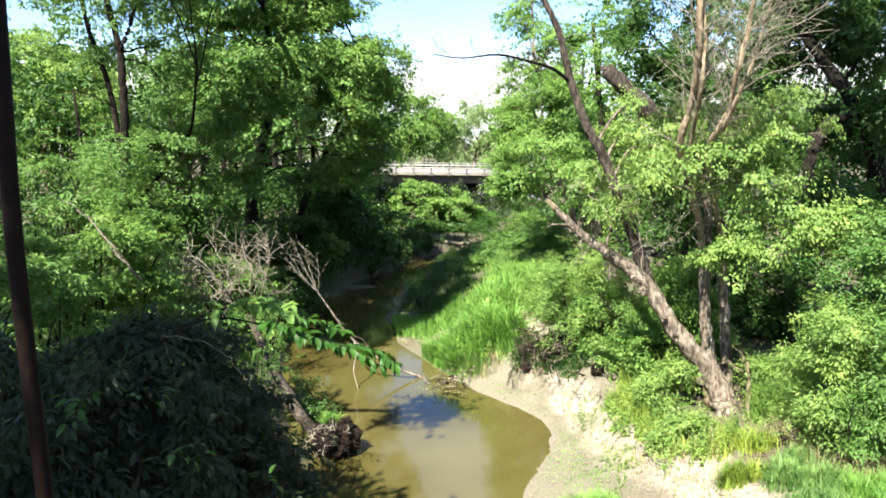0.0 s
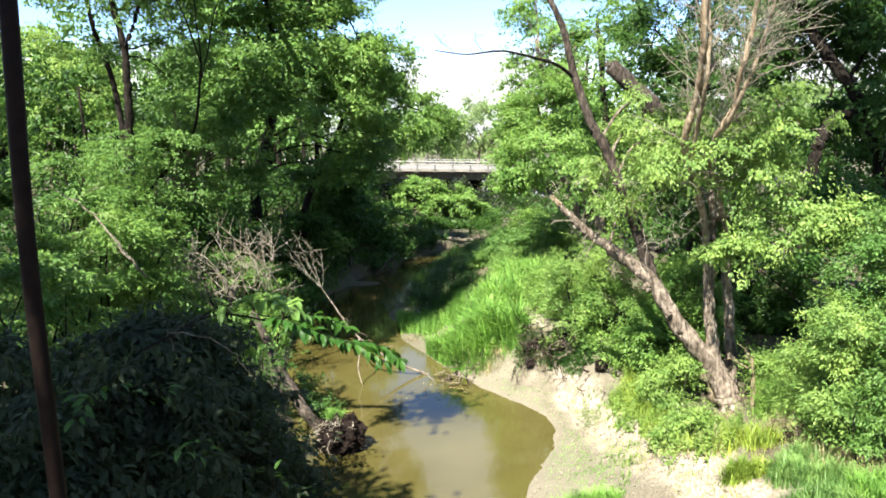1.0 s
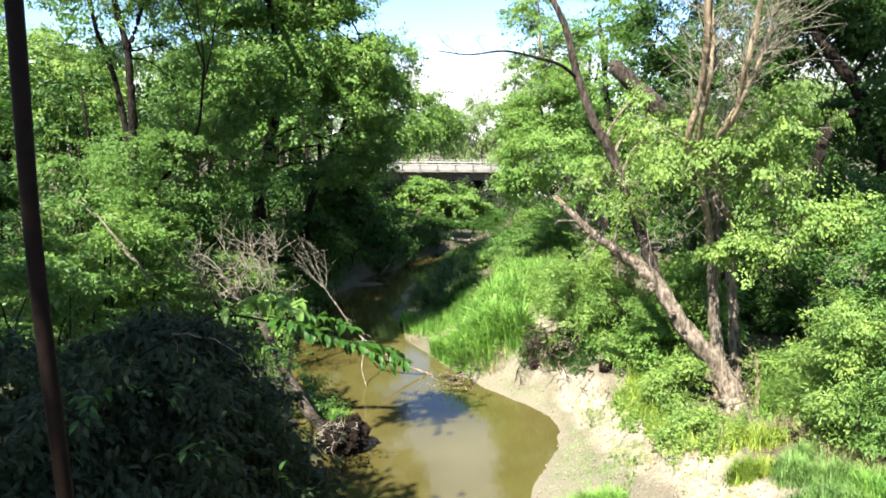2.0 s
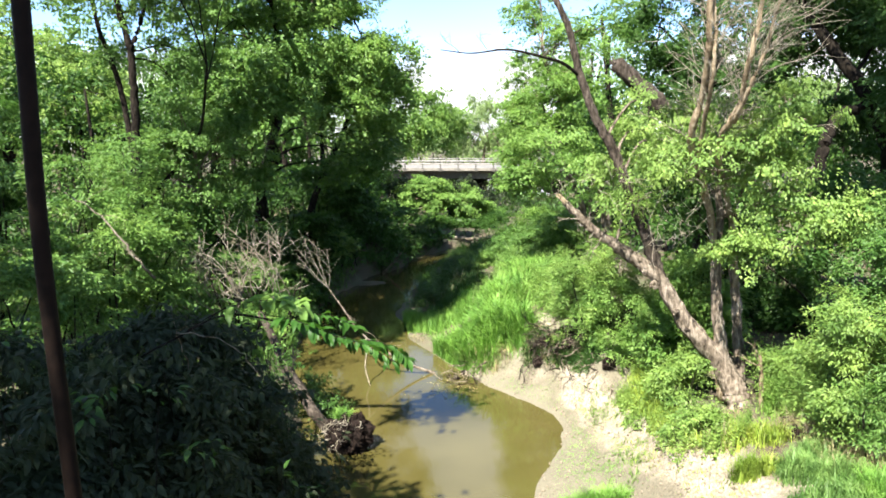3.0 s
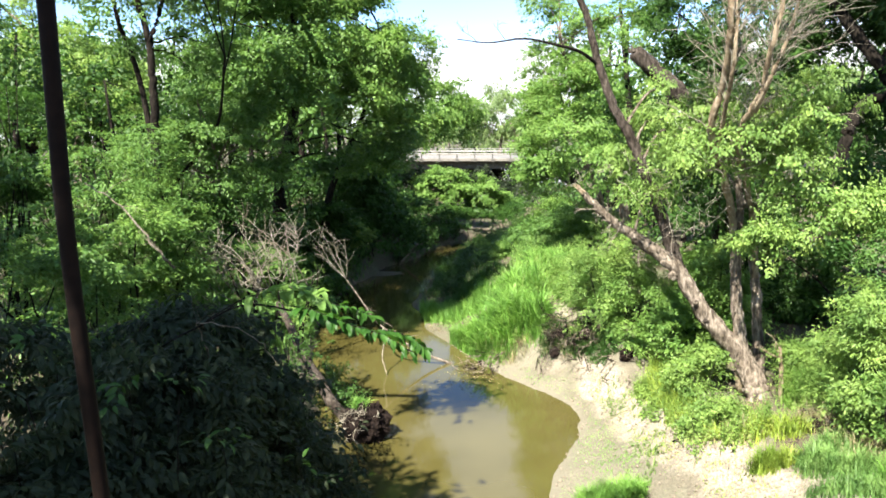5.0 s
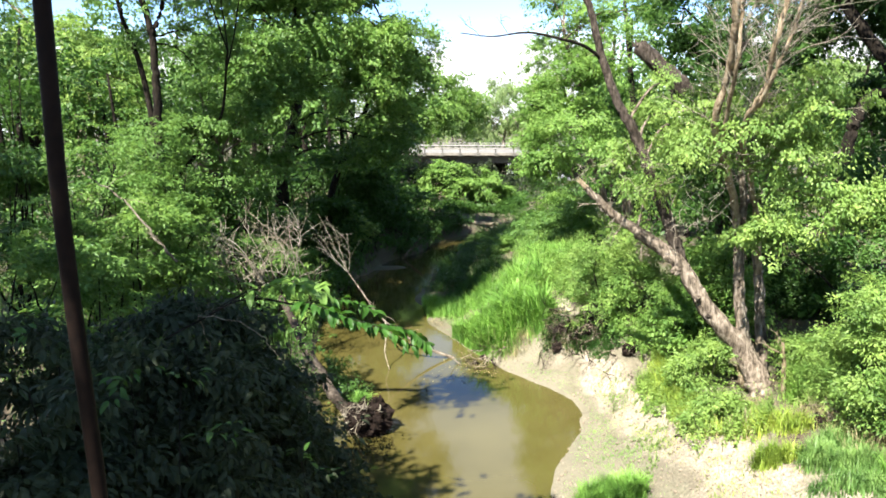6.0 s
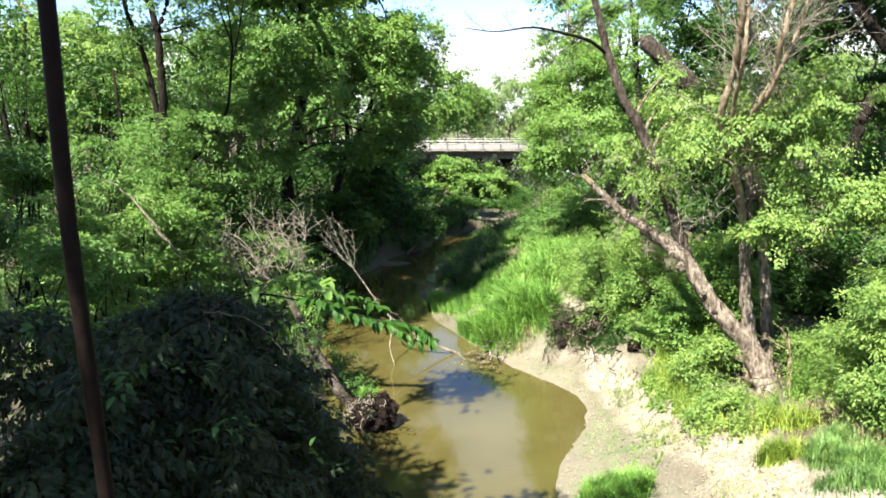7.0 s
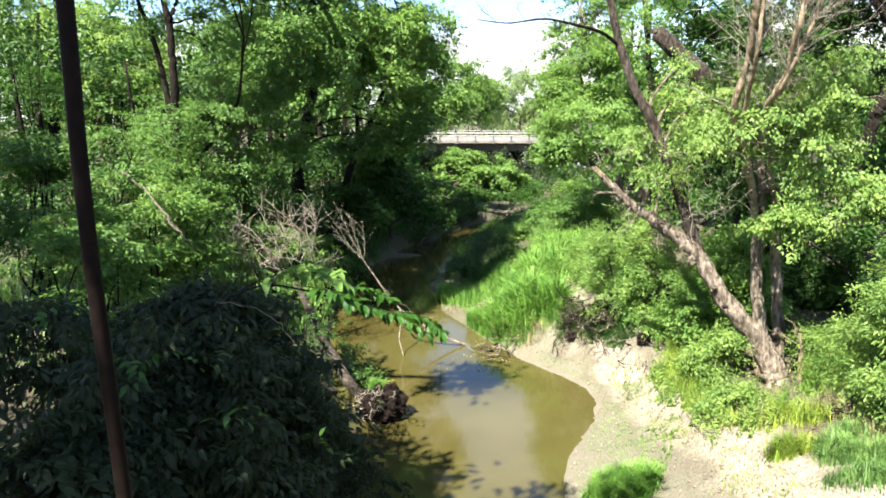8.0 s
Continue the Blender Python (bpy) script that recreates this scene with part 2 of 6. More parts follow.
def tube(path, radii, sides=7, r=None, rough=0.0):
    """Rings of a tapering limb: vertices and quads, with a rounded tip."""
    path = np.asarray(path, float)
    n = len(path)
    radii = np.asarray(radii, float)
    t = unit(np.gradient(path, axis=0))
    ref = np.where(np.abs(t[:, 2:3]) > 0.9, np.array([[1.0, 0.2, 0]]), np.array([[0, 0, 1.0]]))
    u = unit(np.cross(t, ref))
    v = np.cross(t, u)
    a = np.linspace(0, 2 * math.pi, sides, endpoint=False)
    rr = np.repeat(radii[:, None], sides, 1)
    if r is not None and rough:
        rr = rr * (1 + r.normal(0, rough, rr.shape))
    verts = path[:, None] + rr[..., None] * (np.cos(a)[None, :, None] * u[:, None] + np.sin(a)[None, :, None] * v[:, None])
    i, j = np.meshgrid(np.arange(n - 1), np.arange(sides), indexing="ij")
    k = (j + 1) % sides
    quads = np.stack([i * sides + j, i * sides + k, (i + 1) * sides + k, (i + 1) * sides + j], -1).reshape(-1, 4)
    verts = np.vstack([verts.reshape(-1, 3), path[:1] - t[:1] * radii[0] * 0.3, path[-1:] + t[-1:] * radii[-1] * 0.6])
    s, e = n * sides, n * sides + 1
    caps = [(s, (q + 1) % sides, q, q) for q in range(sides)] + [((n - 1) * sides + q, (n - 1) * sides + (q + 1) % sides, e, e) for q in range(sides)]
    return verts, quads, [(c[0], c[1], c[2]) for c in caps]


def limb_mesh(name, tubes, mat):
    """Several limbs in one mesh."""
    me = bpy.data.meshes.new(name)
    vs, fs, base = [], [], 0
    for verts, quads, caps in tubes:
        vs.append(verts)
        fs += (quads + base).tolist() + [[i + base for i in c] for c in caps]
        base += len(verts)
    me.from_pydata(np.vstack(vs).tolist(), [], fs)
    me.polygons.foreach_set("use_smooth", np.ones(len(me.polygons), bool))
    me.materials.append(mat)
    me.update()
    return me


def taper(n, r0, r1, flare=0.0):
    s = np.linspace(0, 1, n)
    return r0 + (r1 - r0) * s + flare * r0 * np.exp(-s * 9)


LEAF_BLADE = np.array([(0, 0, 0), (0.25, 0.42, 0.10), (0, 1, -0.12), (-0.25, 0.42, 0.10)])
LEAF_FACES = np.array([(0, 1, 2), (0, 2, 3)])
LONG_BLADE = np.array([(0, 0, 0), (0.15, 0.4, 0.05), (0, 1, -0.12), (-0.15, 0.4, 0.05)])
FINE_BLADE = np.array([(0, 0, 0), (0.13, 0.14, 0.05), (0.2, 0.38, 0.07), (0.16, 0.66, 0.03), (0, 1, -0.2), (-0.16, 0.66, 0.03), (-0.2, 0.38, 0.07), (-0.13, 0.14, 0.05), (0, 0.38, 0), (0, 0.7, -0.06)])
FINE_FACES = np.array([(0, 1, 8), (1, 2, 8), (2, 3, 8), (3, 9, 8), (3, 4, 9), (4, 5, 9), (9, 5, 8), (5, 6, 8), (6, 7, 8), (7, 0, 8)])


def blades(pos, way, size, facing, shape=LEAF_BLADE, faces=LEAF_FACES):
    """A leaf at each place, pointing along way, its upper side towards facing."""
    d = unit(way)
    x = unit(np.cross(d, facing))
    nrm = np.cross(x, d)
    v = pos[:, None] + size[:, None, None] * (shape[None, :, 0:1] * x[:, None] + shape[None, :, 1:2] * d[:, None] + shape[None, :, 2:3] * nrm[:, None])
    f = faces[None] + (np.arange(len(pos)) * len(shape))[:, None, None]
    return v.reshape(-1, 3), f.reshape(-1, 3)


def clump_places(r, puffs, count, shell=0.45):
    p = np.array(puffs, float)
    w = p[:, 3] * p[:, 4] + 0.3 * p[:, 3] ** 2
    i = r.choice(len(p), count, p=w / w.sum())
    u = unit(r.normal(0, 1, (count, 3)))
    u[:, 2] = np.where((u[:, 2] < -0.3) & (r.random(count) < 0.5), -u[:, 2], u[:, 2])
    u = unit(u)
    rad = 1.05 - shell * r.random(count) ** 1.4 + np.where(r.random(count) < 0.28, 0.45 * r.random(count), 0.0)
    rim = np.stack([p[i, 3], p[i, 3], p[i, 4]], -1)
    return p[i, :3] + u * rim * rad[:, None], u, i


def gaps(r, c, size):
    """How leafy each place is: smooth noise, so that a crown has boughs and holes between them."""
    s = 0
    for k in range(7):
        w = r.normal(0, 1, 3) * np.array([1, 1, 1.5]) * (1.6 + 0.25 * k) / size
        s = s + np.sin(c @ w + r.random() * 6.3)
    return s


def foliage(name, r, puffs, clumps, per, spread, leaf, mat, droop=0.3, shell=0.62, shape=LEAF_BLADE, faces=LEAF_FACES, up=0.5, open_crown=2.4, tier=0.0, offset=0.62):
    """A crown of leafy sprays: each a short twig's worth of leaves round its own axis; tier lays the sprays flat, one above the other."""
    c, u, which = clump_places(r, puffs, int(clumps * open_crown), shell)
    order = np.argsort(-gaps(r, c, float(np.mean([q[3] for q in puffs]))) + r.normal(0, 0.8 - 0.35 * tier, len(c)))[:clumps]
    c, u, which = c[order], u[order], which[order]
    ax = unit((u * 0.8 + r.normal(0, 0.55, c.shape)) * np.array([1, 1, 0.6]) + np.array([0, 0, -droop]))
    ax = unit(ax * np.array([1, 1, 1 - 0.65 * tier]))
    scale = 0.55 + 0.9 * r.random(clumps)
    own = unit(r.normal(0, 0.7, c.shape) + np.array([0, 0, up]) + u)
    own = unit(own * (1 - 0.7 * tier) + np.array([0, 0, tier]))
    n = clumps * per
    k = np.repeat(np.arange(clumps), per)
    s = r.random(n) - 0.5
    flat = unit(np.cross(ax[k], own[k])) * np.where(r.random(n) < 0.5, -1.0, 1.0)[:, None]
    side = unit(flat + r.normal(0, 0.38, (n, 3)))
    pos = c[k] + ax[k] * (s * spread * scale[k] * 2.2)[:, None] + side * (spread * scale[k] * offset * (1.0 - 0.7 * (s + 0.5)) * r.random(n) ** 0.7)[:, None]
    way = ax[k] * 0.75 + side * 0.8 + np.array([0, 0, -droop]) + r.normal(0, 0.22, (n, 3))
    face = unit(own[k] + r.normal(0, 0.3, (n, 3)))
    size = leaf * (0.65 + 0.6 * r.random(n))
    v, f = blades(pos, way, size, face, shape, faces)
    return mesh_of(name, v, f, mat), c, which


def boughs(r, puffs, starts, radius, centres, which, twigs):
    """Limbs from the stems to the middle of each puff, and twigs on to some of its sprays."""
    out = []
    p = np.array(puffs, float)
    st = np.array(starts, float)
    for i, q in enumerate(p):
        d = np.linalg.norm((st - q[:3]) * np.array([1, 1, 0.6]) + np.array([0, 0, 0.0]), axis=1) + np.where(st[:, 2] > q[2] + 0.2, 2.0, 0.0)
        a = st[np.argmin(d)]
        m = (a + q[:3]) / 2 + np.array([0, 0, 0.12 * np.linalg.norm(q[:3] - a)])
        path = smooth_path([a, m, q[:3]], 4, r, 0.02 * q[3])
        out.append(tube(path, taper(len(path), radius, radius * 0.4), 5))
        mine = np.flatnonzero(which == i)
        for j in mine[:twigs]:
            b = centres[j]
            m2 = (q[:3] + b) / 2 + r.normal(0, 0.08, 3) * q[3]
            path = smooth_path([path[-2] if r.random() < 0.5 else q[:3], m2, b], 3, r, 0.01)
            out.append(tube(path, taper(len(path), radius * 0.35, radius * 0.1), 4))
    return out


# ---- the lie of the land ----
EDGE_Y = np.array([-60, 5, 11, 12.3, 13.0, 13.6, 14.4, 15.1, 15.9, 17.2, 19.4, 21.5, 25, 28, 32, 34, 36, 38, 40, 42, 44, 47, 55, 75, 140])
EDGE_L = np.array([-4, -3.4, -3.0, -3.06, -3.09, -3.2, -3.5, -3.75, -4.03, -4.4, -4.8, -5.2, -5.4, -5.2, -4.0, -3.0, -2.3, -1.5, -0.3, 1.8, 5.4, 7.0, 7.5, 4.0, 4.0])
EDGE_R = np.array([2, 0.8, 1.2, 1.52, 1.74, 2.08, 2.28, 2.15, 1.72, 0.6, -0.5, -1.6, -2.4, -2.1, -1.2, -1.0, -0.8, -0.2, 1.2, 3.8, 8.0, 12, 12.5, 10.5, 10.5])
ROAD_Y = 74.0


def road_height(x):
    return 3.27 - 0.026 * x


def wander(x, y, scale, seed):
    """Cheap smooth noise from a few sines."""
    r = np.random.default_rng(seed)
    s = 0
    for k in range(6):
        a, b, c = r.normal(0, 1, 3)
        f = scale * (1 + 0.55 * k)
        s = s + np.sin(x * a * f + y * b * f + c * 9) / (1 + 0.5 * k)
    return s / 2.2


def land(x, y):
    x, y = np.asarray(x, float), np.asarray(y, float)
    left, right = np.interp(y, EDGE_Y, EDGE_L), np.interp(y, EDGE_Y, EDGE_R)
    left = left + 0.18 * wander(y, y * 0.3, 1.1, 3)
    right = right + 0.1 * wander(y * 0.7, y, 1.3, 4) + 0.035 * wander(y, y * 0.4, 5.0, 9)
    dl, dr = left - x, x - right
    zl = np.interp(dl, [-1.5, 0, 0.14, 1.0, 2.5, 6, 15, 40, 400], [-0.5, -0.02, 0.34, 0.9, 1.5, 2.2, 3.2, 4.2, 6])
    low = np.interp(dl, [-1.5, 0, 0.5, 2, 8, 14, 40, 400], [-0.5, -0.02, 0.22, 0.36, 0.55, 2.0, 4.2, 6])
    flat = np.interp(y, [37, 42, 90, 100], [0, 1, 1, 0])
    zl = zl * (1 - flat) + low * flat
    bar = np.interp(y, [8, 11, 16, 18, 21, 26, 40], [1.0, 1.15, 1.0, 0.75, 0.9, 1.6, 1.8])
    zr = np.interp(dr / bar, [-1.5, 0, 0.5, 1.1, 1.5, 2.1, 3.3, 7, 15, 40, 400], [-0.5, -0.02, 0.07, 0.2, 0.5, 1.05, 1.5, 2.1, 3.0, 4.2, 6])
    # the bank dips round the foot of the leaning tree, shaped to fit the camera's view
    zr = zr - 0.34 * np.clip(1 - np.abs(y - 12.7) / 2.0, 0, 1) ** 0.7 * np.clip((dr - 1.6) / 1.2, 0, 1) * np.clip((7 - dr) / 2.5, 0, 1)
    z = np.maximum(zl, zr)
    # mud bar at the foot of the shaded bank
    z = np.maximum(z, 0.06 - 0.08 * np.hypot((x + 4.2) / 1.3, (y - 30.5) / 0.6) ** 2)
    dry = np.clip(np.maximum(dl, dr), 0, 1.5) / 1.5
    z = z + dry * (0.10 * wander(x, y, 0.9, 5) + 0.05 * wander(x, y, 3.2, 6))
    # road embankment on both sides of the far bridge
    bank = road_height(x) - 0.15 - 0.5 * np.maximum(np.abs(y - ROAD_Y) - 5.5, 0)
    ends = np.clip((np.abs(x - 1.0) - 12.0) / 4.0, 0, 1)
    return np.where(ends > 0, np.maximum(z, bank * ends + z * (1 - ends)), z)


def build_ground():
    xs = np.concatenate([[-600, -300, -160, -100, -70], np.arange(-50, -14, 1.5), np.arange(-14, -6, 0.4), np.arange(-6, 9, 0.17), np.arange(9, 16, 0.4), np.arange(16, 52, 1.5), [70, 100, 160, 300, 600]])
    ys = np.concatenate([[-600, -300, -120, -70], np.arange(-50, 6, 1.5), np.arange(6, 24, 0.17), np.arange(24, 46, 0.4), np.arange(46, 110, 1.3), [120, 140, 180, 260, 400, 800]])
    gx, gy = np.meshgrid(xs, ys)
    gz = land(gx, gy)
    nx = len(xs)
    i, j = np.meshgrid(np.arange(len(ys) - 1), np.arange(nx - 1), indexing="ij")
    f = np.stack([i * nx + j, i * nx + j + 1, (i + 1) * nx + j + 1, (i + 1) * nx + j], -1).reshape(-1, 4)
    me = mesh_of("ground", np.stack([gx, gy, gz], -1).reshape(-1, 3), f, SOIL, True)
    right = np.interp(gy, EDGE_Y, EDGE_R)
    d = gx - right
    strip = 0.12 + np.interp(gy, [4, 8.6, 9.7, 11, 12.8, 14.2, 15.6, 16.3, 17], [4.15, 3.98, 3.75, 3.48, 3.42, 3.22, 2.95, 2.8, 2.6])
    half = np.interp(gy, [6, 9, 11, 14, 16, 16.9], [0.75, 0.8, 0.85, 0.75, 0.65, 0.35]) * (1 + 0.3 * wander(gx, gy, 1.7, 8))
    sand = np.clip(1.25 - np.abs(gx - strip) / half, 0, 1) * np.clip((gy - 4) / 3, 0, 1) * np.clip((17.7 - gy) / 1.8, 0, 1)
    sand = np.maximum(sand, 0.7 * np.clip(1.4 - np.hypot((gx - 5.9) / 0.8, (gy - 9.0) / 0.5), 0, 1))
    sand = np.maximum(sand, 0.6 * np.clip(1.4 - np.hypot((gx - 2.35) / 0.8, (gy - 16.95) / 0.45), 0, 1))
    # open cut in the bank by the overhanging shrub, and silt along the far bend
    sand = np.maximum(sand, np.clip(1.3 - np.hypot((gx - 2.45) / 0.35, (gy - 18.35) / 0.7), 0, 1))
    sand = np.maximum(sand, 0.45 * np.clip(1.3 - np.hypot((gx - 2.0) / 1.6, (gy - 41.6) / 0.5), 0, 1))
    sand = np.maximum(sand, 0.12 * np.clip(1.4 - np.hypot((gx + 1.5) / 1.1, (gy - 21.4) / 0.6), 0, 1))
    sand = np.maximum(sand, 0.8 * np.clip(1.4 - np.hypot((gx - 5.5) / 0.5, (gy - 10.5) / 0.45), 0, 1))
    sand = np.maximum(sand, 0.8 * np.clip(1.4 - np.hypot((gx - 6.2) / 0.4, (gy - 9.6) / 0.4), 0, 1))
    sand = np.maximum(sand, 0.75 * np.clip(1.5 - np.hypot((gx - 5.0) / 0.9, (gy - 8.5) / 0.7), 0, 1))
    sand = np.maximum(sand, 0.25 * np.clip(1.4 - np.hypot((gx + 5.0) / 0.8, (gy - 29.5) / 1.6), 0, 1))
    left = np.interp(gy, EDGE_Y, EDGE_L)
    bare_mud = np.clip((gx - (left + right) / 2) / 0.5, 0.15, 1) * np.interp(gy, [19.3, 20.3, 25], [1, 0.4, 0.25])
    bare_mud = np.maximum(bare_mud, 0.4 * np.clip(1.3 - np.hypot((gx + 5.0) / 0.8, (gy - 29.5) / 1.6), 0, 1))
    bare_mud = np.maximum(bare_mud, np.clip(1.3 - np.hypot((gx - 2.0) / 1.6, (gy - 41.6) / 0.5), 0, 1))
    dry_silt = np.clip((3.4 - d) / 0.8, 0, 1) * np.clip(d / 0.2, 0, 1) * np.clip((gy - 6) / 1.5, 0, 1) * np.clip((18.5 - gy) / 0.6, 0, 1)
    bare_mud = np.maximum(bare_mud, 0.3 * np.clip(1.6 - np.hypot((gx + 4.2) / 1.3, (gy - 30.5) / 0.6), 0, 1))
    at = me.attributes.new("silt", "FLOAT", "POINT")
    at.data.foreach_set("value", dry_silt.ravel())
    at = me.attributes.new("open", "FLOAT", "POINT")
    at.data.foreach_set("value", bare_mud.ravel())
    at = me.attributes.new("sand", "FLOAT", "POINT")
    at.data.foreach_set("value", sand.ravel())
    tagged(new("ground", me), "sandy creek banks under shrubs, grass and trees", "ground", kind="structure")
    w = mesh_of("water", [(-14, -60, 0), (14, -60, 0), (14, 140, 0), (-14, 140, 0)], [(0, 1, 2, 3)], WATER)
    tagged(new("water", w), "still olive-brown silty creek water reflecting trees", "water", kind="structure")


build_ground()


# ---- bridges ----
def box_mesh(name, x0, x1, y0, y1, z0, z1, mat, tilt=None, bevel=0.0):
    bm = bmesh.new()
    bmesh.ops.create_cube(bm, size=1.0)
    for v in bm.verts:
        v.co = Vector((x0 + (v.co.x + 0.5) * (x1 - x0), y0 + (v.co.y + 0.5) * (y1 - y0), z0 + (v.co.z + 0.5) * (z1 - z0)))
    if bevel:
        bmesh.ops.bevel(bm, geom=bm.edges[:], offset=bevel, segments=1, affect="EDGES")
    if tilt:
        for v in bm.verts:
            v.co.z += tilt(v.co.x)
    me = bpy.data.meshes.new(name)
    bm.to_mesh(me)
    bm.free()
    me.materials.append(mat)
    return me


def road_bridge():
    a = anchor("road_bridge", (1, ROAD_Y, 0), "low concrete road bridge with pale steel guard rail across the creek", "bridge")
    slope = road_height
    part_of("deck", box_mesh("deck", -14, 16, 74, 83, -0.25, 0.0, ROAD, slope), a, "grey worn road slab")
    part_of("kerb", box_mesh("kerb", -14, 16, 73.7, 74.05, -0.3, 0.0, CONCRETE, slope, 0.02), a, "sunlit pale concrete edge beam")
    part_of("kerb", box_mesh("kerb", -14, 16, 82.9, 83.25, -0.32, 0.12, CONCRETE, slope, 0.02), a)
    for y in (74.5, 76.5, 78.5, 80.5, 82.5):
        part_of("girder", box_mesh("girder", -13, 15, y - 0.15, y + 0.15, -1.15, -0.25, GIRDER, slope), a, "dark steel girder")
    for z0, z1 in ((0.44, 0.54), (0.7, 0.77)):
        part_of("guard_rail", box_mesh("guard_rail", -20, 22, 73.62, 73.7, z0, z1, STEEL, slope, 0.02), a, "pale galvanised guard rail")
        part_of("guard_rail", box_mesh("guard_rail", -20, 22, 83.25, 83.33, z0, z1, STEEL, slope, 0.02), a)
    for k in range(-10, 11):
        x = 0.55 + 1.9 * k
        post = part_of("post", box_mesh("post", x - 0.07, x + 0.07, 73.7, 73.84, -0.1, 0.78, GIRDER, slope), a)
        part_of("bracket", box_mesh("bracket", x - 0.16, x + 0.16, 73.56, 73.7, -0.34, -0.02, GIRDER, slope), post, "dark steel post bracket")
    for x in (-12.6, 14.4):
        part_of("abutment", box_mesh("abutment", x - 0.6, x + 0.6, 73.9, 83.1, -4.4, -0.25, CONCRETE, slope), a)


def near_bridge():
    a = anchor("foot_bridge", (0, -2, 4.6), "old plank bridge with a rusty steel rod, where the viewer stands", "bridge")
    for y in (-3.6, -0.6):
        part_of("beam", box_mesh("beam", -14, 14, y, y + 0.25, 4.35, 4.72, RUST), a)
    for k in range(60):
        x = -10 + 0.335 * k
        part_of("plank", box_mesh("plank", x, x + 0.31, -3.9, 0.05, 4.72, 4.79, PLANK), a)
    r = np.random.default_rng(2)
    path = smooth_path([(-0.877, 1.60, 7.876), (-0.917, 1.60, 6.769), (-0.937, 1.60, 6.215), (-0.932, 1.60, 5.594), (-0.928, 1.60, 4.943)], 8, r)
    part_of("rod", limb_mesh("rod", [tube(path, taper(len(path), 0.0195, 0.0195), 14)], RUST), a, "rusty dark steel rod leaning past the rail")
    part_of("bracket", box_mesh("bracket", -1.28, -1.1, -0.4, 1.68, 4.56, 4.66, RUST), a)


road_bridge()
near_bridge()


# ---- trees and shrubs ----
def tree(seed, name, label, stems, puffs, mat, bark, clumps, per, spread, leaf, droop=0.3, limb=0.06, twigs=4, group="", sides=9, gnarl=0.05, **more):
    """stems: (points, base radius, tip radius); the first starts at the ground."""
    r = np.random.default_rng(seed)
    first = stems[0][0][0]
    a = anchor(name, first, label, "tree", group)
    starts = []
    for k, (points, r0, r1, *own) in enumerate(stems):
        path = smooth_path(points, 8, r, 0.16 * r1)
        me = limb_mesh("trunk", [tube(path, taper(len(path), r0, r1, 0.5 if k == 0 else 0.0), sides, r, gnarl)], own[0] if own else bark)
        part_of("trunk" if k == 0 else "limb", me, a)
        starts += path[len(path) // 3:].tolist()
    me, c, which = foliage("crown", r, puffs, clumps, per, spread, leaf, mat, droop, **more)
    part_of("crown", me, a)
    tagged(part_of("branchwork", limb_mesh("branchwork", boughs(r, puffs, starts, limb, c, which, twigs), bark), a), kind="stuff")
    return a


def auto_stem(x, y, puffs, r0, lean=0.0, top=0.75):
    p = np.array(puffs, float)
    g = float(land(x, y))
    t = p[:, 2].max() * top
    c = p[:, :2].mean(0)
    return [((x, y, g - 0.15), (x + 0.2 * (c[0] - x), y + 0.2 * (c[1] - y), g + 0.35 * (t - g)), (x + 0.6 * (c[0] - x) + lean, y, g + 0.7 * (t - g)), (c[0] + lean, c[1], t)), r0, r0 * 0.35]


def shrub(seed, name, label, puffs, mat, clumps, per, spread, leaf, droop=0.25, group="", bark=BARK_DARK, fill=True, stems=3, stem=0.035, **more):
    r = np.random.default_rng(seed)
    p = np.array(puffs, float)
    x, y = p[:, :2].mean(0)
    g = float(land(x, y))
    a = anchor(name, (x, y, g), label, "shrub", group)
    p[:, 2] = np.maximum(p[:, 2], land(p[:, 0], p[:, 1]) + 0.55 * p[:, 4])
    if fill:
        low = p.copy()
        low[:, 2] = (p[:, 2] + land(p[:, 0], p[:, 1])) / 2
        low[:, 3] *= 0.95
        low[:, 4] = np.maximum(p[:, 4], (p[:, 2] - low[:, 2]) * 0.8)
        p = np.vstack([p, low])
    me, c, which = foliage("foliage", r, p, clumps, per, spread, leaf, mat, droop, **more)
    part_of("foliage", me, a)
    tubes = []
    for q in p[: len(puffs)]:
        for k in range(stems):
            b = np.array([0.45 * q[0] + 0.55 * x + r.normal(0, 0.22), 0.45 * q[1] + 0.55 * y + r.normal(0, 0.22), 0])
            b[2] = float(land(b[0], b[1])) - 0.08
            e = q[:3] + r.normal(0, 0.35, 3) * np.array([q[3], q[3], q[4]])
            path = smooth_path([b, b * 0.5 + e * 0.5 + r.normal(0, 0.22, 3) + np.array([0, 0, 0.15]), e], 5, r, 0.01)
            tubes.append(tube(path, taper(len(path), stem, stem * 0.3), 5))
    for t in tubes:
        part_of("stem", limb_mesh("stem", [t], bark), a)
    return a



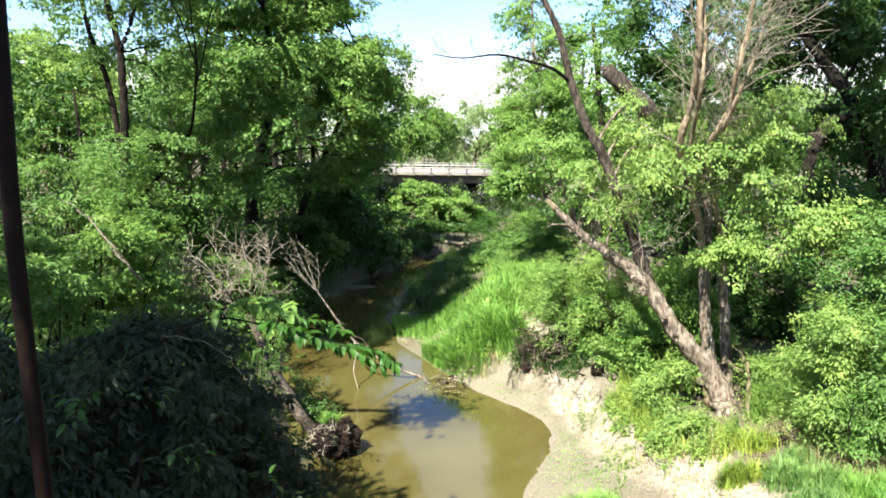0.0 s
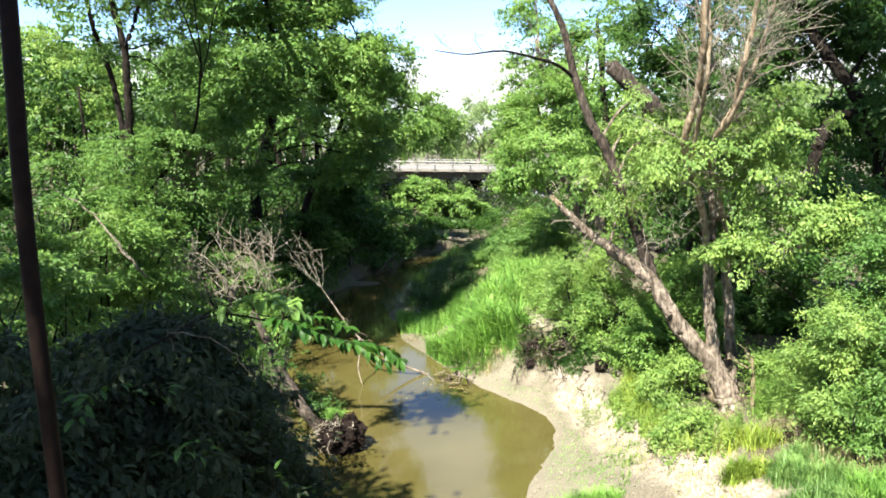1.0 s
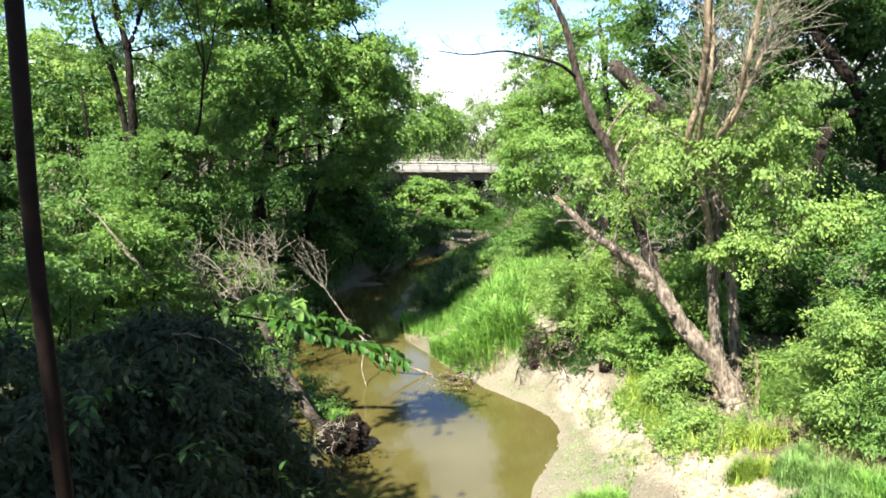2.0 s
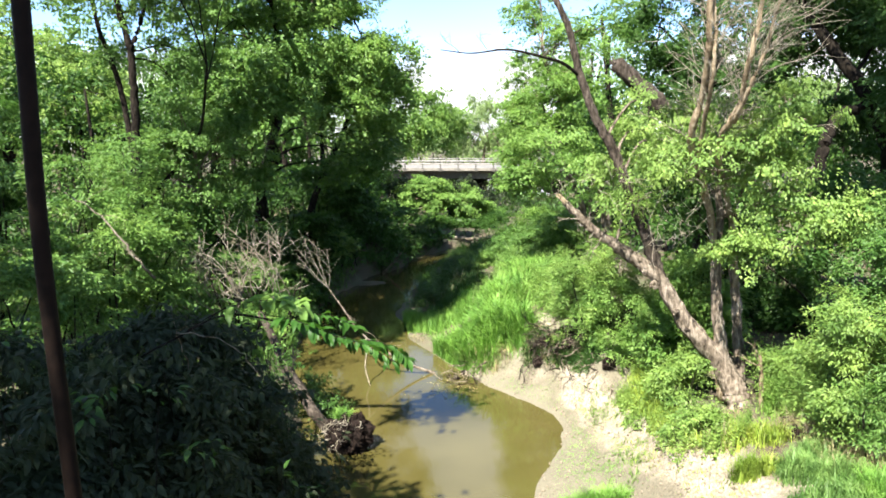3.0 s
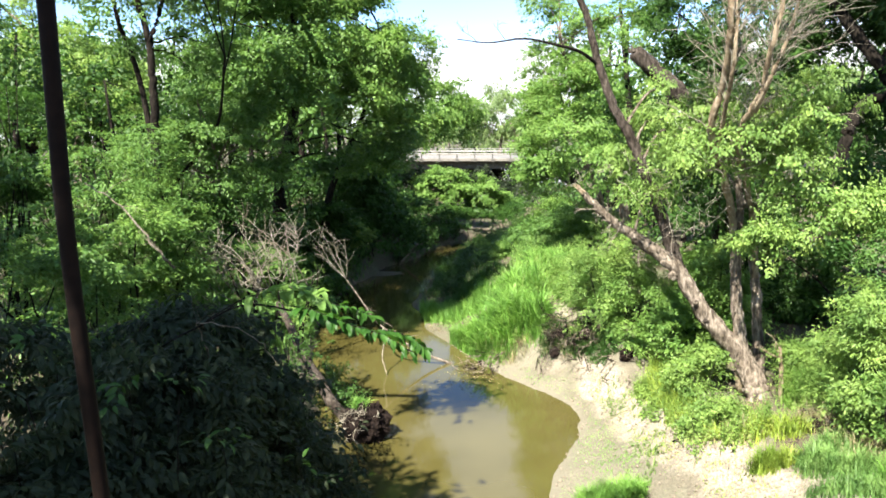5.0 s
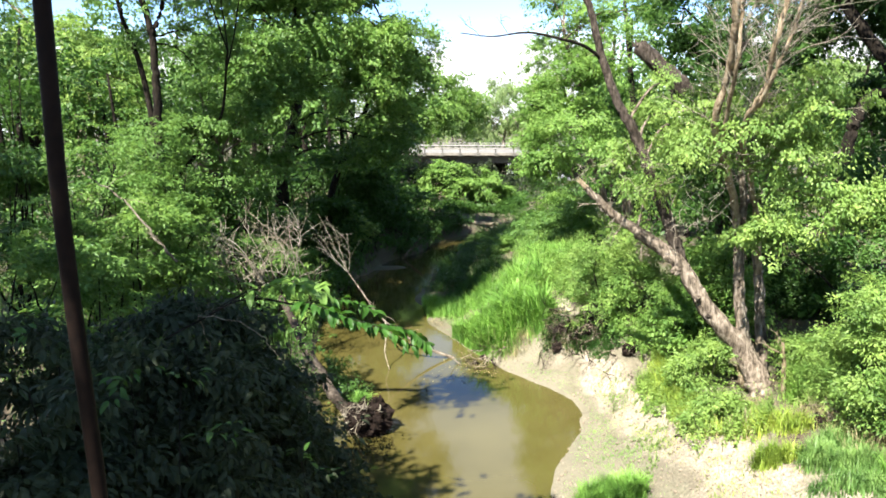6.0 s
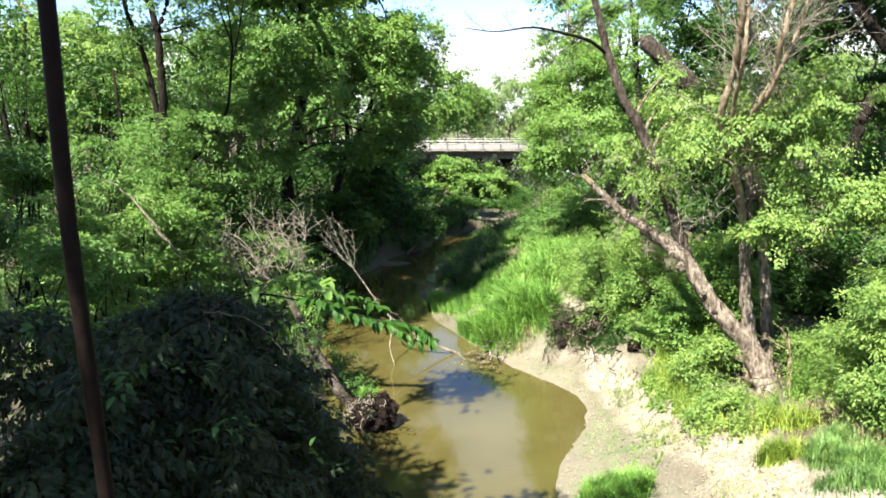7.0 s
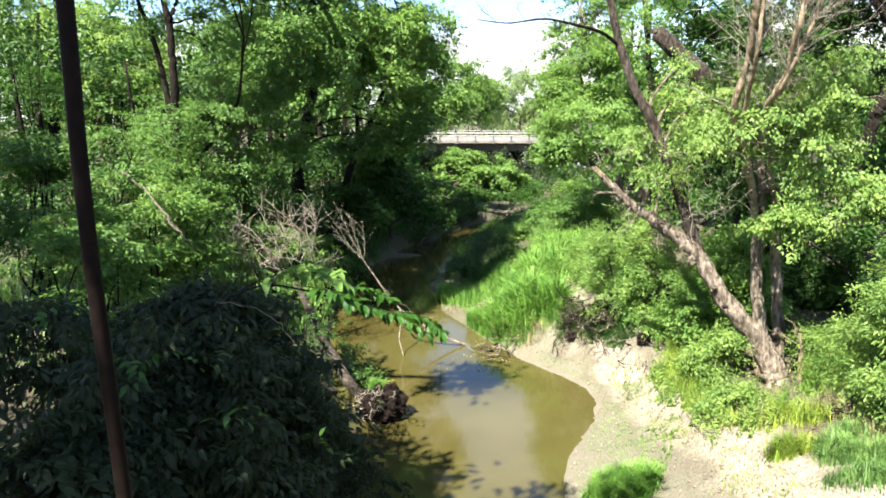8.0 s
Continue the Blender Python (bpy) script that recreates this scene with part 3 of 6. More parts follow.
# left bank, far to near
PUFFS = [(-6.9, 26.0, 10.3, 2.19, 1.64), (-5.5, 26.0, 8.0, 2.08, 1.42), (-7.6, 25.1, 7.8, 1.58, 1.16), (-6.3, 27.0, 12.9, 2.49, 1.36), (-9.8, 27.0, 12.4, 2.04, 1.36), (-8.5, 26.0, 10.5, 1.53, 1.31), (-3.7, 28.6, 5.8, 1.44, 0.82), (-6.2, 25.6, 9.1, 1.72, 1.18), (-4.8, 26.6, 6.6, 1.34, 0.89), (-9.1, 25.6, 8.9, 1.29, 1.08), (-4.3, 28.6, 5.3, 1.32, 0.72)]
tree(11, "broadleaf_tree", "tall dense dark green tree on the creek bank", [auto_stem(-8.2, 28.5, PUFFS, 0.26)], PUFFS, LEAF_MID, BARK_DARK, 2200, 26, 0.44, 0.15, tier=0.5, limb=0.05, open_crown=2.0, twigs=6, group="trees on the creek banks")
# bright right side of the tall tree, lit look given by lighter leaf colour
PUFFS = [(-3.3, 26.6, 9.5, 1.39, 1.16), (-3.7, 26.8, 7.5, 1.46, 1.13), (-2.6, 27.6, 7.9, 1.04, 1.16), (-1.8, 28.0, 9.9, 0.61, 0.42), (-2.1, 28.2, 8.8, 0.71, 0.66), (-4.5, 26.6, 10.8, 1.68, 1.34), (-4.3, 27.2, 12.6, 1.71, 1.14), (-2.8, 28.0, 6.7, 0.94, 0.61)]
tree(20, "broadleaf_tree", "sunlit side of the tall tree, its light put into lighter leaves", [auto_stem(-6.6, 29.5, PUFFS, 0.18)], PUFFS, LEAF_FRESH, BARK_DARK, 1450, 28, 0.42, 0.14, tier=0.5, limb=0.04, up=0.2, group="trees on the creek banks")
# added crown, kept out of view; puffs set where their shadows are wanted
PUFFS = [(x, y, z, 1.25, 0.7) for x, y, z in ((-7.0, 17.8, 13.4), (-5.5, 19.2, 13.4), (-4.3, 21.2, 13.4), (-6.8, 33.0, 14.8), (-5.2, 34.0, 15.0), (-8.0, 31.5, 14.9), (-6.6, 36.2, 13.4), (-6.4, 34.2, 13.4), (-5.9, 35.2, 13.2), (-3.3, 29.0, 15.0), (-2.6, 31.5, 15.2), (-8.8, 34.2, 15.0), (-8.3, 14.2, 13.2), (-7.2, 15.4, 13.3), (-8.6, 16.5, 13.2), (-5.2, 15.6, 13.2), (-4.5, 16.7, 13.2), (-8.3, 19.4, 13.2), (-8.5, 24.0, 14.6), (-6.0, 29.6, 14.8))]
tree(19, "broadleaf_tree", "added tall tree, crown out of view, to shade the creek bend", [auto_stem(-8.6, 30.5, PUFFS, 0.24)], PUFFS, LEAF_MID, BARK_DARK, 3300, 18, 0.44, 0.28, limb=0.08, group="trees on the creek banks")
# last four puffs: hidden crown added to shade the ground before the bridge
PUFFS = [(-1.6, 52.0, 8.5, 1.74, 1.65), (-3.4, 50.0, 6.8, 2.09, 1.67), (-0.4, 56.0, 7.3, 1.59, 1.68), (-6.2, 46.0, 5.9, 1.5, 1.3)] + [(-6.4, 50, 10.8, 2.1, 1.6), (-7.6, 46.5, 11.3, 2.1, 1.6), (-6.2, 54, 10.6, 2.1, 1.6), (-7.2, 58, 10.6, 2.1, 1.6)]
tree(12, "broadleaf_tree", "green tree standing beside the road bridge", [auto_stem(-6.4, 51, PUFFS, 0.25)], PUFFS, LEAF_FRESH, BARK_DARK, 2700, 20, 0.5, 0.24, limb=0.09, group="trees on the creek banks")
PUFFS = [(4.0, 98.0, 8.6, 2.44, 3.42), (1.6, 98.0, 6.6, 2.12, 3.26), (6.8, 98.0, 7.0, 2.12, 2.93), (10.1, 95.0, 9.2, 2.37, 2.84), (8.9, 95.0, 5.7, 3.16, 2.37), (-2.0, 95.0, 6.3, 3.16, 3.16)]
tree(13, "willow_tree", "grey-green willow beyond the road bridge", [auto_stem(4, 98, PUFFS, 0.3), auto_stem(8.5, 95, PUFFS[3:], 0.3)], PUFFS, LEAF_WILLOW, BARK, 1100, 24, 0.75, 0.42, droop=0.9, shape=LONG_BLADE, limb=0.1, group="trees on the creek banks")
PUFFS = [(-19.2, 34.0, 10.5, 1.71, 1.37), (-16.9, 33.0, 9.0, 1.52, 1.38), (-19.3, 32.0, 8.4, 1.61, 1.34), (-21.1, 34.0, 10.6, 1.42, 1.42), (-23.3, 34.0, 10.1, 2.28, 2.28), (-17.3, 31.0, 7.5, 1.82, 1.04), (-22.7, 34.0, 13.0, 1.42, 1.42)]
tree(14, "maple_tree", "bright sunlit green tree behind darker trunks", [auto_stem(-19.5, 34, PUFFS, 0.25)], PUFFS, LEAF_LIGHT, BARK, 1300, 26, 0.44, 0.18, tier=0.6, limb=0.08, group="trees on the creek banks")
# last puff sits above the view, added to shade the creek
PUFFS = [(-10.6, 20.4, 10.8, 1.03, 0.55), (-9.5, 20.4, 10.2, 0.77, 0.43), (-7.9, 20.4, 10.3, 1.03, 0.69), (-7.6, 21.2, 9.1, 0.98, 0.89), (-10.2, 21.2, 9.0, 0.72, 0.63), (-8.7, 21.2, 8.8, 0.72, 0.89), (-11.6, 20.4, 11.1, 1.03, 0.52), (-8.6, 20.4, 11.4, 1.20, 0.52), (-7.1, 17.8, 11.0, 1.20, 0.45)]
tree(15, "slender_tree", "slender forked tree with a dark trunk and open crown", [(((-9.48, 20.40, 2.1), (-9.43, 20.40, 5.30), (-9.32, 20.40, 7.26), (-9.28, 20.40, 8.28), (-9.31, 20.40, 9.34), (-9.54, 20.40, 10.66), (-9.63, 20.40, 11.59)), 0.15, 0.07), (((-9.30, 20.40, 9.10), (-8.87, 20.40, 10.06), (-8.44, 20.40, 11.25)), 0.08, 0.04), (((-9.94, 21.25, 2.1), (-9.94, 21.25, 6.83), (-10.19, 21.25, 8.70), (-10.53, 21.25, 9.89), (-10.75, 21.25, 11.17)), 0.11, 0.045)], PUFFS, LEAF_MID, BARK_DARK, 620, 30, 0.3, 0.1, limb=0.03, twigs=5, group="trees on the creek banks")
# added tree: these puffs hang above the view to darken the water
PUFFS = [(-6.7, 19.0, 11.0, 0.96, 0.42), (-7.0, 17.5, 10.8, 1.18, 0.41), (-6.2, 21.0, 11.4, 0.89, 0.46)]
tree(17, "slender_tree", "thin tree added with its crown above the view to shade the creek", [auto_stem(-10.9, 22.5, PUFFS, 0.09)], PUFFS, LEAF_MID, BARK_DARK, 420, 26, 0.36, 0.13, limb=0.025, group="trees on the creek banks")
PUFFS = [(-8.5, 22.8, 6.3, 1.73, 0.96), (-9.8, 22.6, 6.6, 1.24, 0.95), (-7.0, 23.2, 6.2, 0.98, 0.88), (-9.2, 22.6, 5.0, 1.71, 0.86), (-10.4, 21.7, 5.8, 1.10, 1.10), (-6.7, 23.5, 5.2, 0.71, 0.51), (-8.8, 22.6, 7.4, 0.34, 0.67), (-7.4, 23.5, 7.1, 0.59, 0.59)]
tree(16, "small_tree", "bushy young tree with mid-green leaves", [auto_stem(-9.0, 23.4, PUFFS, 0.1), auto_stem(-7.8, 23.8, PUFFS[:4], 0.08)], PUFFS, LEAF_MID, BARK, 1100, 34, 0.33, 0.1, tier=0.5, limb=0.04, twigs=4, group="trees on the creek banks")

LEFT_SHRUBS = [
    (21, [(-6.2, 28.0, 3.1, 1.18, 0.66), (-4.8, 40.0, 3.3, 2.01, 1.34)], LEAF_DARK, 500, 0.4, 0.22),
    (22, [(-6.3, 34.0, 4.1, 2.56, 1.14), (-6.8, 27.0, 4.4, 1.36, 1.13)], LEAF_DARK, 650, 0.4, 0.22),
    # LEAF_LIGHT stands in for sun flecks on this shaded bank
    (23, [(-4.7, 30.0, 1.7, 0.75, 0.50), (-5.7, 30.0, 2.5, 1.01, 0.65)], LEAF_LIGHT, 260, 0.25, 0.14),
    (38, [(-6.4, 21.5, 2.3, 0.9, 0.45), (-7.6, 21.5, 2.6, 0.9, 0.5), (-5.6, 22.0, 1.9, 0.8, 0.4)], LEAF_MID, 420, 0.26, 0.09),
    (24, [(-9.8, 17.0, 6.4, 0.86, 0.72), (-8.6, 16.0, 5.6, 1.02, 0.68)], LEAF_MID, 620, 0.3, 0.092),
    (30, [(-10.9, 16.0, 6.0, 1.02, 1.22), (-9.1, 13.0, 4.8, 0.83, 0.89), (-11.7, 17.0, 7.6, 0.86, 1.01)], LEAF_DARK, 950, 0.3, 0.1),
    (28, [(-8.7, 18.6, 6.1, 0.82, 0.79), (-9.8, 19.0, 6.6, 0.80, 0.64), (-8.3, 18.3, 5.0, 0.77, 0.70)], LEAF_MID, 480, 0.28, 0.092),
    (25, [(-8.7, 14.0, 4.9, 0.95, 0.71), (-7.6, 15.0, 4.5, 1.02, 0.70)], LEAF_FRESH, 560, 0.28, 0.092),
    (26, [(-7.1, 15.5, 4.0, 0.79, 0.59), (-7.4, 17.0, 4.5, 0.58, 0.52)], LEAF_MID, 600, 0.26, 0.085),
    (29, [(-5.8, 18.8, 3.0, 0.95, 0.41), (-4.5, 18.6, 2.7, 0.79, 0.35), (-7.0, 18.8, 3.2, 0.64, 0.41)], LEAF_FRESH, 60, 0.26, 0.08),
    (27, [(-7.0, 12.0, 4.2, 0.87, 0.46), (-6.9, 10.0, 4.3, 0.77, 0.43)], LEAF_MID, 700, 0.26, 0.085),
]
for seed, puffs, mat, clumps, spread, leaf in LEFT_SHRUBS:
    shrub(seed, "shrub", "leafy green shrub on the wooded creek bank", puffs, mat, int(clumps * 0.66), 28, spread * 1.35, leaf * 1.4, group="shrubs on the creek banks", open_crown=5.0, tier=0.85, offset=0.3, shape=LONG_BLADE)
SHADE_SHRUBS = [
    (31, [(-4.4, 7.0, 4.0, 0.62, 0.40), (-5.0, 6.5, 4.0, 0.55, 0.45)], 230),
    (32, [(-3.9, 7.6, 4.0, 0.66, 0.30), (-3.35, 8.2, 3.95, 0.5, 0.26)], 270),
    (33, [(-3.0, 8.6, 3.55, 0.36, 0.33), (-2.75, 8.6, 2.9, 0.24, 0.28)], 190),
    (34, [(-2.9, 6.8, 3.75, 0.62, 0.46), (-2.5, 7.8, 2.9, 0.44, 0.48)], 300),
    (35, [(-3.2, 5.6, 3.85, 0.66, 0.5), (-3.8, 5.2, 3.85, 0.55, 0.5)], 280),
    (36, [(-2.5, 6.0, 3.15, 0.68, 0.36), (-2.1, 7.5, 2.45, 0.34, 0.3)], 260),
    (38, [(-2.45, 8.8, 2.0, 0.34, 0.34), (-2.2, 9.6, 1.35, 0.32, 0.28), (-2.75, 10.6, 1.05, 0.34, 0.3), (-2.75, 9.6, 1.9, 0.34, 0.36)], 200),
    (37, [(-1.8, 8.5, 1.35, 0.40, 0.27), (-1.3, 8.5, 1.25, 0.27, 0.22)], 60),
]
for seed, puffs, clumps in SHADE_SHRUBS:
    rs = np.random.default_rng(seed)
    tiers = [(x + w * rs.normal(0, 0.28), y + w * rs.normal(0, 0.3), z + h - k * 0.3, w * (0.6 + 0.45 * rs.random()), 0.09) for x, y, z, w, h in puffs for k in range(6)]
    shrub(seed, "shrub", "large-leaved shrub below the bridge, its deep shade put into the leaf colour", tiers, LEAF_SHADE, clumps, 26, 0.36, 0.115, group="shrubs in the shade", open_crown=2.6, shape=FINE_BLADE, faces=FINE_FACES, tier=0.85, offset=0.32, droop=0.5, fill=False, stems=1, stem=0.012)

shrub(39, "shrub", "shrub with a few large leaves in the shade", [(-2.9, 5.2, 4.4, 0.18, 0.12), (-2.4, 5.2, 4.4, 0.14, 0.09), (-1.7, 6.2, 3.2, 0.16, 0.11), (-2.2, 5.6, 3.8, 0.20, 0.10), (-3.8, 6.2, 4.7, 0.27, 0.14), (-1.5, 7.4, 2.4, 0.19, 0.10)], LEAF_DARK, 9, 8, 0.2, 0.12, group="shrubs in the shade", fill=False, open_crown=1.0, shape=FINE_BLADE, faces=FINE_FACES, tier=0.6, stems=1, stem=0.01)

shrub(40, "shrub", "small sunlit shrub beside the fallen log", [(-3.1, 11.0, 3.3, 0.40, 0.23), (-3.0, 11.6, 2.7, 0.26, 0.24), (-3.3, 10.5, 3.7, 0.36, 0.16)], LEAF_MID, 55, 24, 0.26, 0.08, group="shrubs on the creek banks", tier=0.6, stems=2, stem=0.014)

shrub(43, "shrub", "low dark weeds at the water beside the fallen log", [(-3.3, 15.5, 0.5, 0.4, 0.26), (-2.85, 15.0, 0.38, 0.28, 0.2), (-3.6, 16.3, 0.6, 0.35, 0.25)], LEAF_DARK, 110, 20, 0.2, 0.08, group="shrubs on the creek banks", stems=2, stem=0.01, tier=0.5)

# middle distance
PUFFS = [(-3.8, 47.0, 2.0, 1.18, 0.6), (-3.4, 46.6, 1.1, 0.9, 0.45), (-2.4, 48.0, 2.7, 1.36, 0.72), (-0.8, 48.0, 2.0, 1.76, 0.88), (0.8, 48.0, 1.9, 1.44, 0.80), (1.9, 48.0, 1.6, 0.88, 0.5), (-1.6, 48.0, 3.4, 1.04, 0.52), (-0.0, 48.0, 2.9, 0.96, 0.48), (-2.6, 47.0, 1.6, 1.1, 0.5)]
tree(41, "small_tree", "low spreading sunlit tree in front of the road bridge", [auto_stem(-1.2, 47.5, PUFFS, 0.12)], PUFFS, LEAF_FRESH, BARK, 1250, 28, 0.36, 0.16, tier=0.5, limb=0.05, group="trees on the creek banks")
# dark leaves carry the shade on the bank below the low tree
shrub(42, "shrub", "low weeds along the muddy creek bend, shade put into their colour", [(-0.3, 47.0, 0.4, 1.57, 0.55), (2.0, 50.0, 0.4, 1.00, 0.58)], LEAF_DARK, 350, 20, 0.3, 0.16, group="shrubs on the creek banks")

# right bank
PUFFS = [(3.0, 26.0, 10.8, 0.83, 0.79), (3.9, 25.0, 9.5, 1.16, 1.05), (2.9, 27.0, 8.6, 0.77, 1.02), (3.7, 25.0, 7.6, 1.37, 1.16), (2.6, 26.0, 6.8, 0.74, 1.09), (3.6, 24.0, 6.1, 1.51, 1.11), (2.7, 25.0, 5.0, 0.95, 0.76), (4.2, 22.0, 5.0, 0.83, 0.83), (5.2, 24.0, 10.0, 1.21, 1.21), (4.8, 23.0, 8.3, 1.16, 1.07), (3.3, 26.0, 12.3, 1.09, 0.87), (2.3, 26.0, 5.6, 0.66, 0.87), (2.4, 27.0, 7.3, 0.54, 0.82), (2.2, 25.0, 4.6, 0.50, 0.46)]
tree(51, "maple_tree", "tall light green tree leaning over the creek", [auto_stem(6.2, 26.5, PUFFS, 0.2), auto_stem(5.6, 28, PUFFS[:5], 0.14)], PUFFS, LEAF_FRESH, BARK, 1400, 40, 0.36, 0.105, tier=0.4, limb=0.05, twigs=5, group="trees on the creek banks")
PUFFS = [(6.5, 22.0, 9.7, 1.02, 1.39), (7.1, 22.0, 8.0, 1.02, 1.11), (8.7, 21.0, 9.5, 1.42, 1.51), (8.4, 20.0, 7.2, 1.27, 1.10), (7.7, 22.0, 11.2, 1.48, 1.11), (10.1, 21.0, 8.0, 1.06, 1.06), (6.8, 20.0, 6.5, 1.01, 0.68), (5.6, 16.2, 5.2, 0.8, 0.6), (6.5, 16.2, 4.4, 0.8, 0.6), (8.5, 21.0, 7.9, 0.7, 0.6), (8.5, 21.0, 7.2, 0.6, 0.5)]
tree(52, "broadleaf_tree", "dark green tree behind the dead stems", [auto_stem(8.2, 22, PUFFS, 0.3)], PUFFS, LEAF_DARK, BARK_DARK, 1450, 30, 0.36, 0.12, limb=0.07, group="trees on the creek banks")
PUFFS = [(10.9, 21.0, 9.5, 1.24, 1.06), (12.2, 20.0, 9.0, 1.18, 1.18), (12.9, 22.0, 6.5, 1.30, 1.02), (14.5, 21.5, 4.8, 1.27, 1.45), (11.1, 20.0, 10.5, 1.35, 0.84), (12.0, 18.0, 7.0, 0.91, 1.22), (8.7, 15.0, 4.7, 0.89, 0.76)]
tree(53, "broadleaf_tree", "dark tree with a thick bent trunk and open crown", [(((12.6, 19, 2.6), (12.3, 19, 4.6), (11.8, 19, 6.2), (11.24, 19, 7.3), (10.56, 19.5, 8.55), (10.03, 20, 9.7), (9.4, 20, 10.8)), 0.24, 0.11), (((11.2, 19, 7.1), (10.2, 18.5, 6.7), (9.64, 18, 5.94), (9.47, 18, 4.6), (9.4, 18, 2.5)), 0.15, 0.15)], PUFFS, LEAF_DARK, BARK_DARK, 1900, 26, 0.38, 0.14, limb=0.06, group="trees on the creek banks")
PUFFS = [(3.8, 14.6, 6.5, 0.62, 0.37), (4.1, 12.6, 5.9, 0.91, 0.34), (3.5, 14.4, 5.7, 0.73, 0.44), (5.1, 12.2, 6.2, 0.83, 0.40), (5.9, 11.6, 6.6, 0.65, 0.32), (5.6, 12.0, 5.7, 0.77, 0.41), (3.4, 13.2, 5.1, 0.51, 0.29), (6.0, 11.6, 5.0, 0.65, 0.42), (5.2, 11.8, 4.4, 0.50, 0.30), (6.5, 11.2, 5.0, 0.43, 0.35), (4.3, 13.4, 6.6, 0.63, 0.30), (4.7, 13.2, 6.9, 0.40, 0.31), (5.7, 12.0, 5.1, 0.51, 0.35), (4.1, 14.8, 7.2, 0.35, 0.23), (4.5, 12.8, 5.6, 0.44, 0.17), (5.2, 12.4, 6.8, 0.5, 0.25), (5.9, 12.0, 7.0, 0.5, 0.25), (4.5, 15.3, 6.3, 0.6, 0.35), (4.9, 15.8, 5.9, 0.5, 0.3), (5.9, 11.8, 4.5, 0.4, 0.28), (4.8, 12.6, 4.25, 0.3, 0.24)]
tree(54, "maple_tree", "leaning many-stemmed tree with a broken limb and drooping light green leaves", [
    (((5.52, 12.5, 0.7), (5.5, 12.76, 1.25), (5.22, 13.0, 1.93), (4.58, 13.1, 2.69), (4.03, 13.3, 3.62), (3.37, 13.4, 4.16), (2.79, 13.4, 4.57), (2.22, 13.4, 5.15)), 0.235, 0.065),
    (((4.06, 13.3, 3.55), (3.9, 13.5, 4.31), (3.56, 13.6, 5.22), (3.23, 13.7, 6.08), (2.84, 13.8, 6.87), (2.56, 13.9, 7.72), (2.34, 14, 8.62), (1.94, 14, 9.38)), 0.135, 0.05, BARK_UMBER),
    (((5.3, 13.0, 1.85), (5.12, 13.0, 2.89), (5.09, 13.1, 3.9), (5.18, 13.2, 4.79), (5.06, 13.2, 5.57)), 0.125, 0.05),
    (((5.75, 13.3, 1.2), (5.7, 13.5, 2.75), (5.66, 13.6, 3.56), (5.58, 13.6, 4.38), (5.71, 13.4, 5.32)), 0.115, 0.05),
    (((2.56, 13.9, 7.61), (2.17, 13.6, 7.83), (1.63, 13.3, 7.95), (1.08, 13.1, 8.04), (0.43, 13, 7.98), (-0.15, 13, 8.06)), 0.035, 0.008, BARK_DARK)],
    PUFFS, LEAF_LIGHT, BARK, 1120, 44, 0.25, 0.066, droop=0.6, open_crown=3.4, tier=0.35, limb=0.035, twigs=6, group="trees on the creek banks", sides=16, gnarl=0.085)

# crown added out of view to shade the dark limb and growth behind
PUFFS = [(3.8, 11.2, 10.6, 1.1, 0.6), (5.0, 11.4, 10.6, 1.1, 0.6), (6.1, 11.2, 10.7, 1.1, 0.6), (7.2, 11.0, 10.7, 1.1, 0.6), (8.4, 10.6, 10.4, 1.2, 0.8), (9.4, 16.6, 12.4, 1.2, 0.5), (10.6, 16.0, 12.8, 1.2, 0.5), (11.4, 17.2, 12.4, 1.1, 0.5), (8.2, 15.2, 12.4, 1.1, 0.5), (9.6, 15.0, 12.4, 1.1, 0.5)]
tree(55, "maple_tree", "added tall tree, crown out of view, to shade the right bank", [(((12.0, 9.4, 2.4), (11.4, 9.5, 5.5), (10.6, 9.8, 8.6), (8.6, 10.5, 10.6)), 0.2, 0.08)], PUFFS, LEAF_LIGHT, BARK_DARK, 900, 30, 0.34, 0.14, limb=0.05, group="trees on the creek banks")

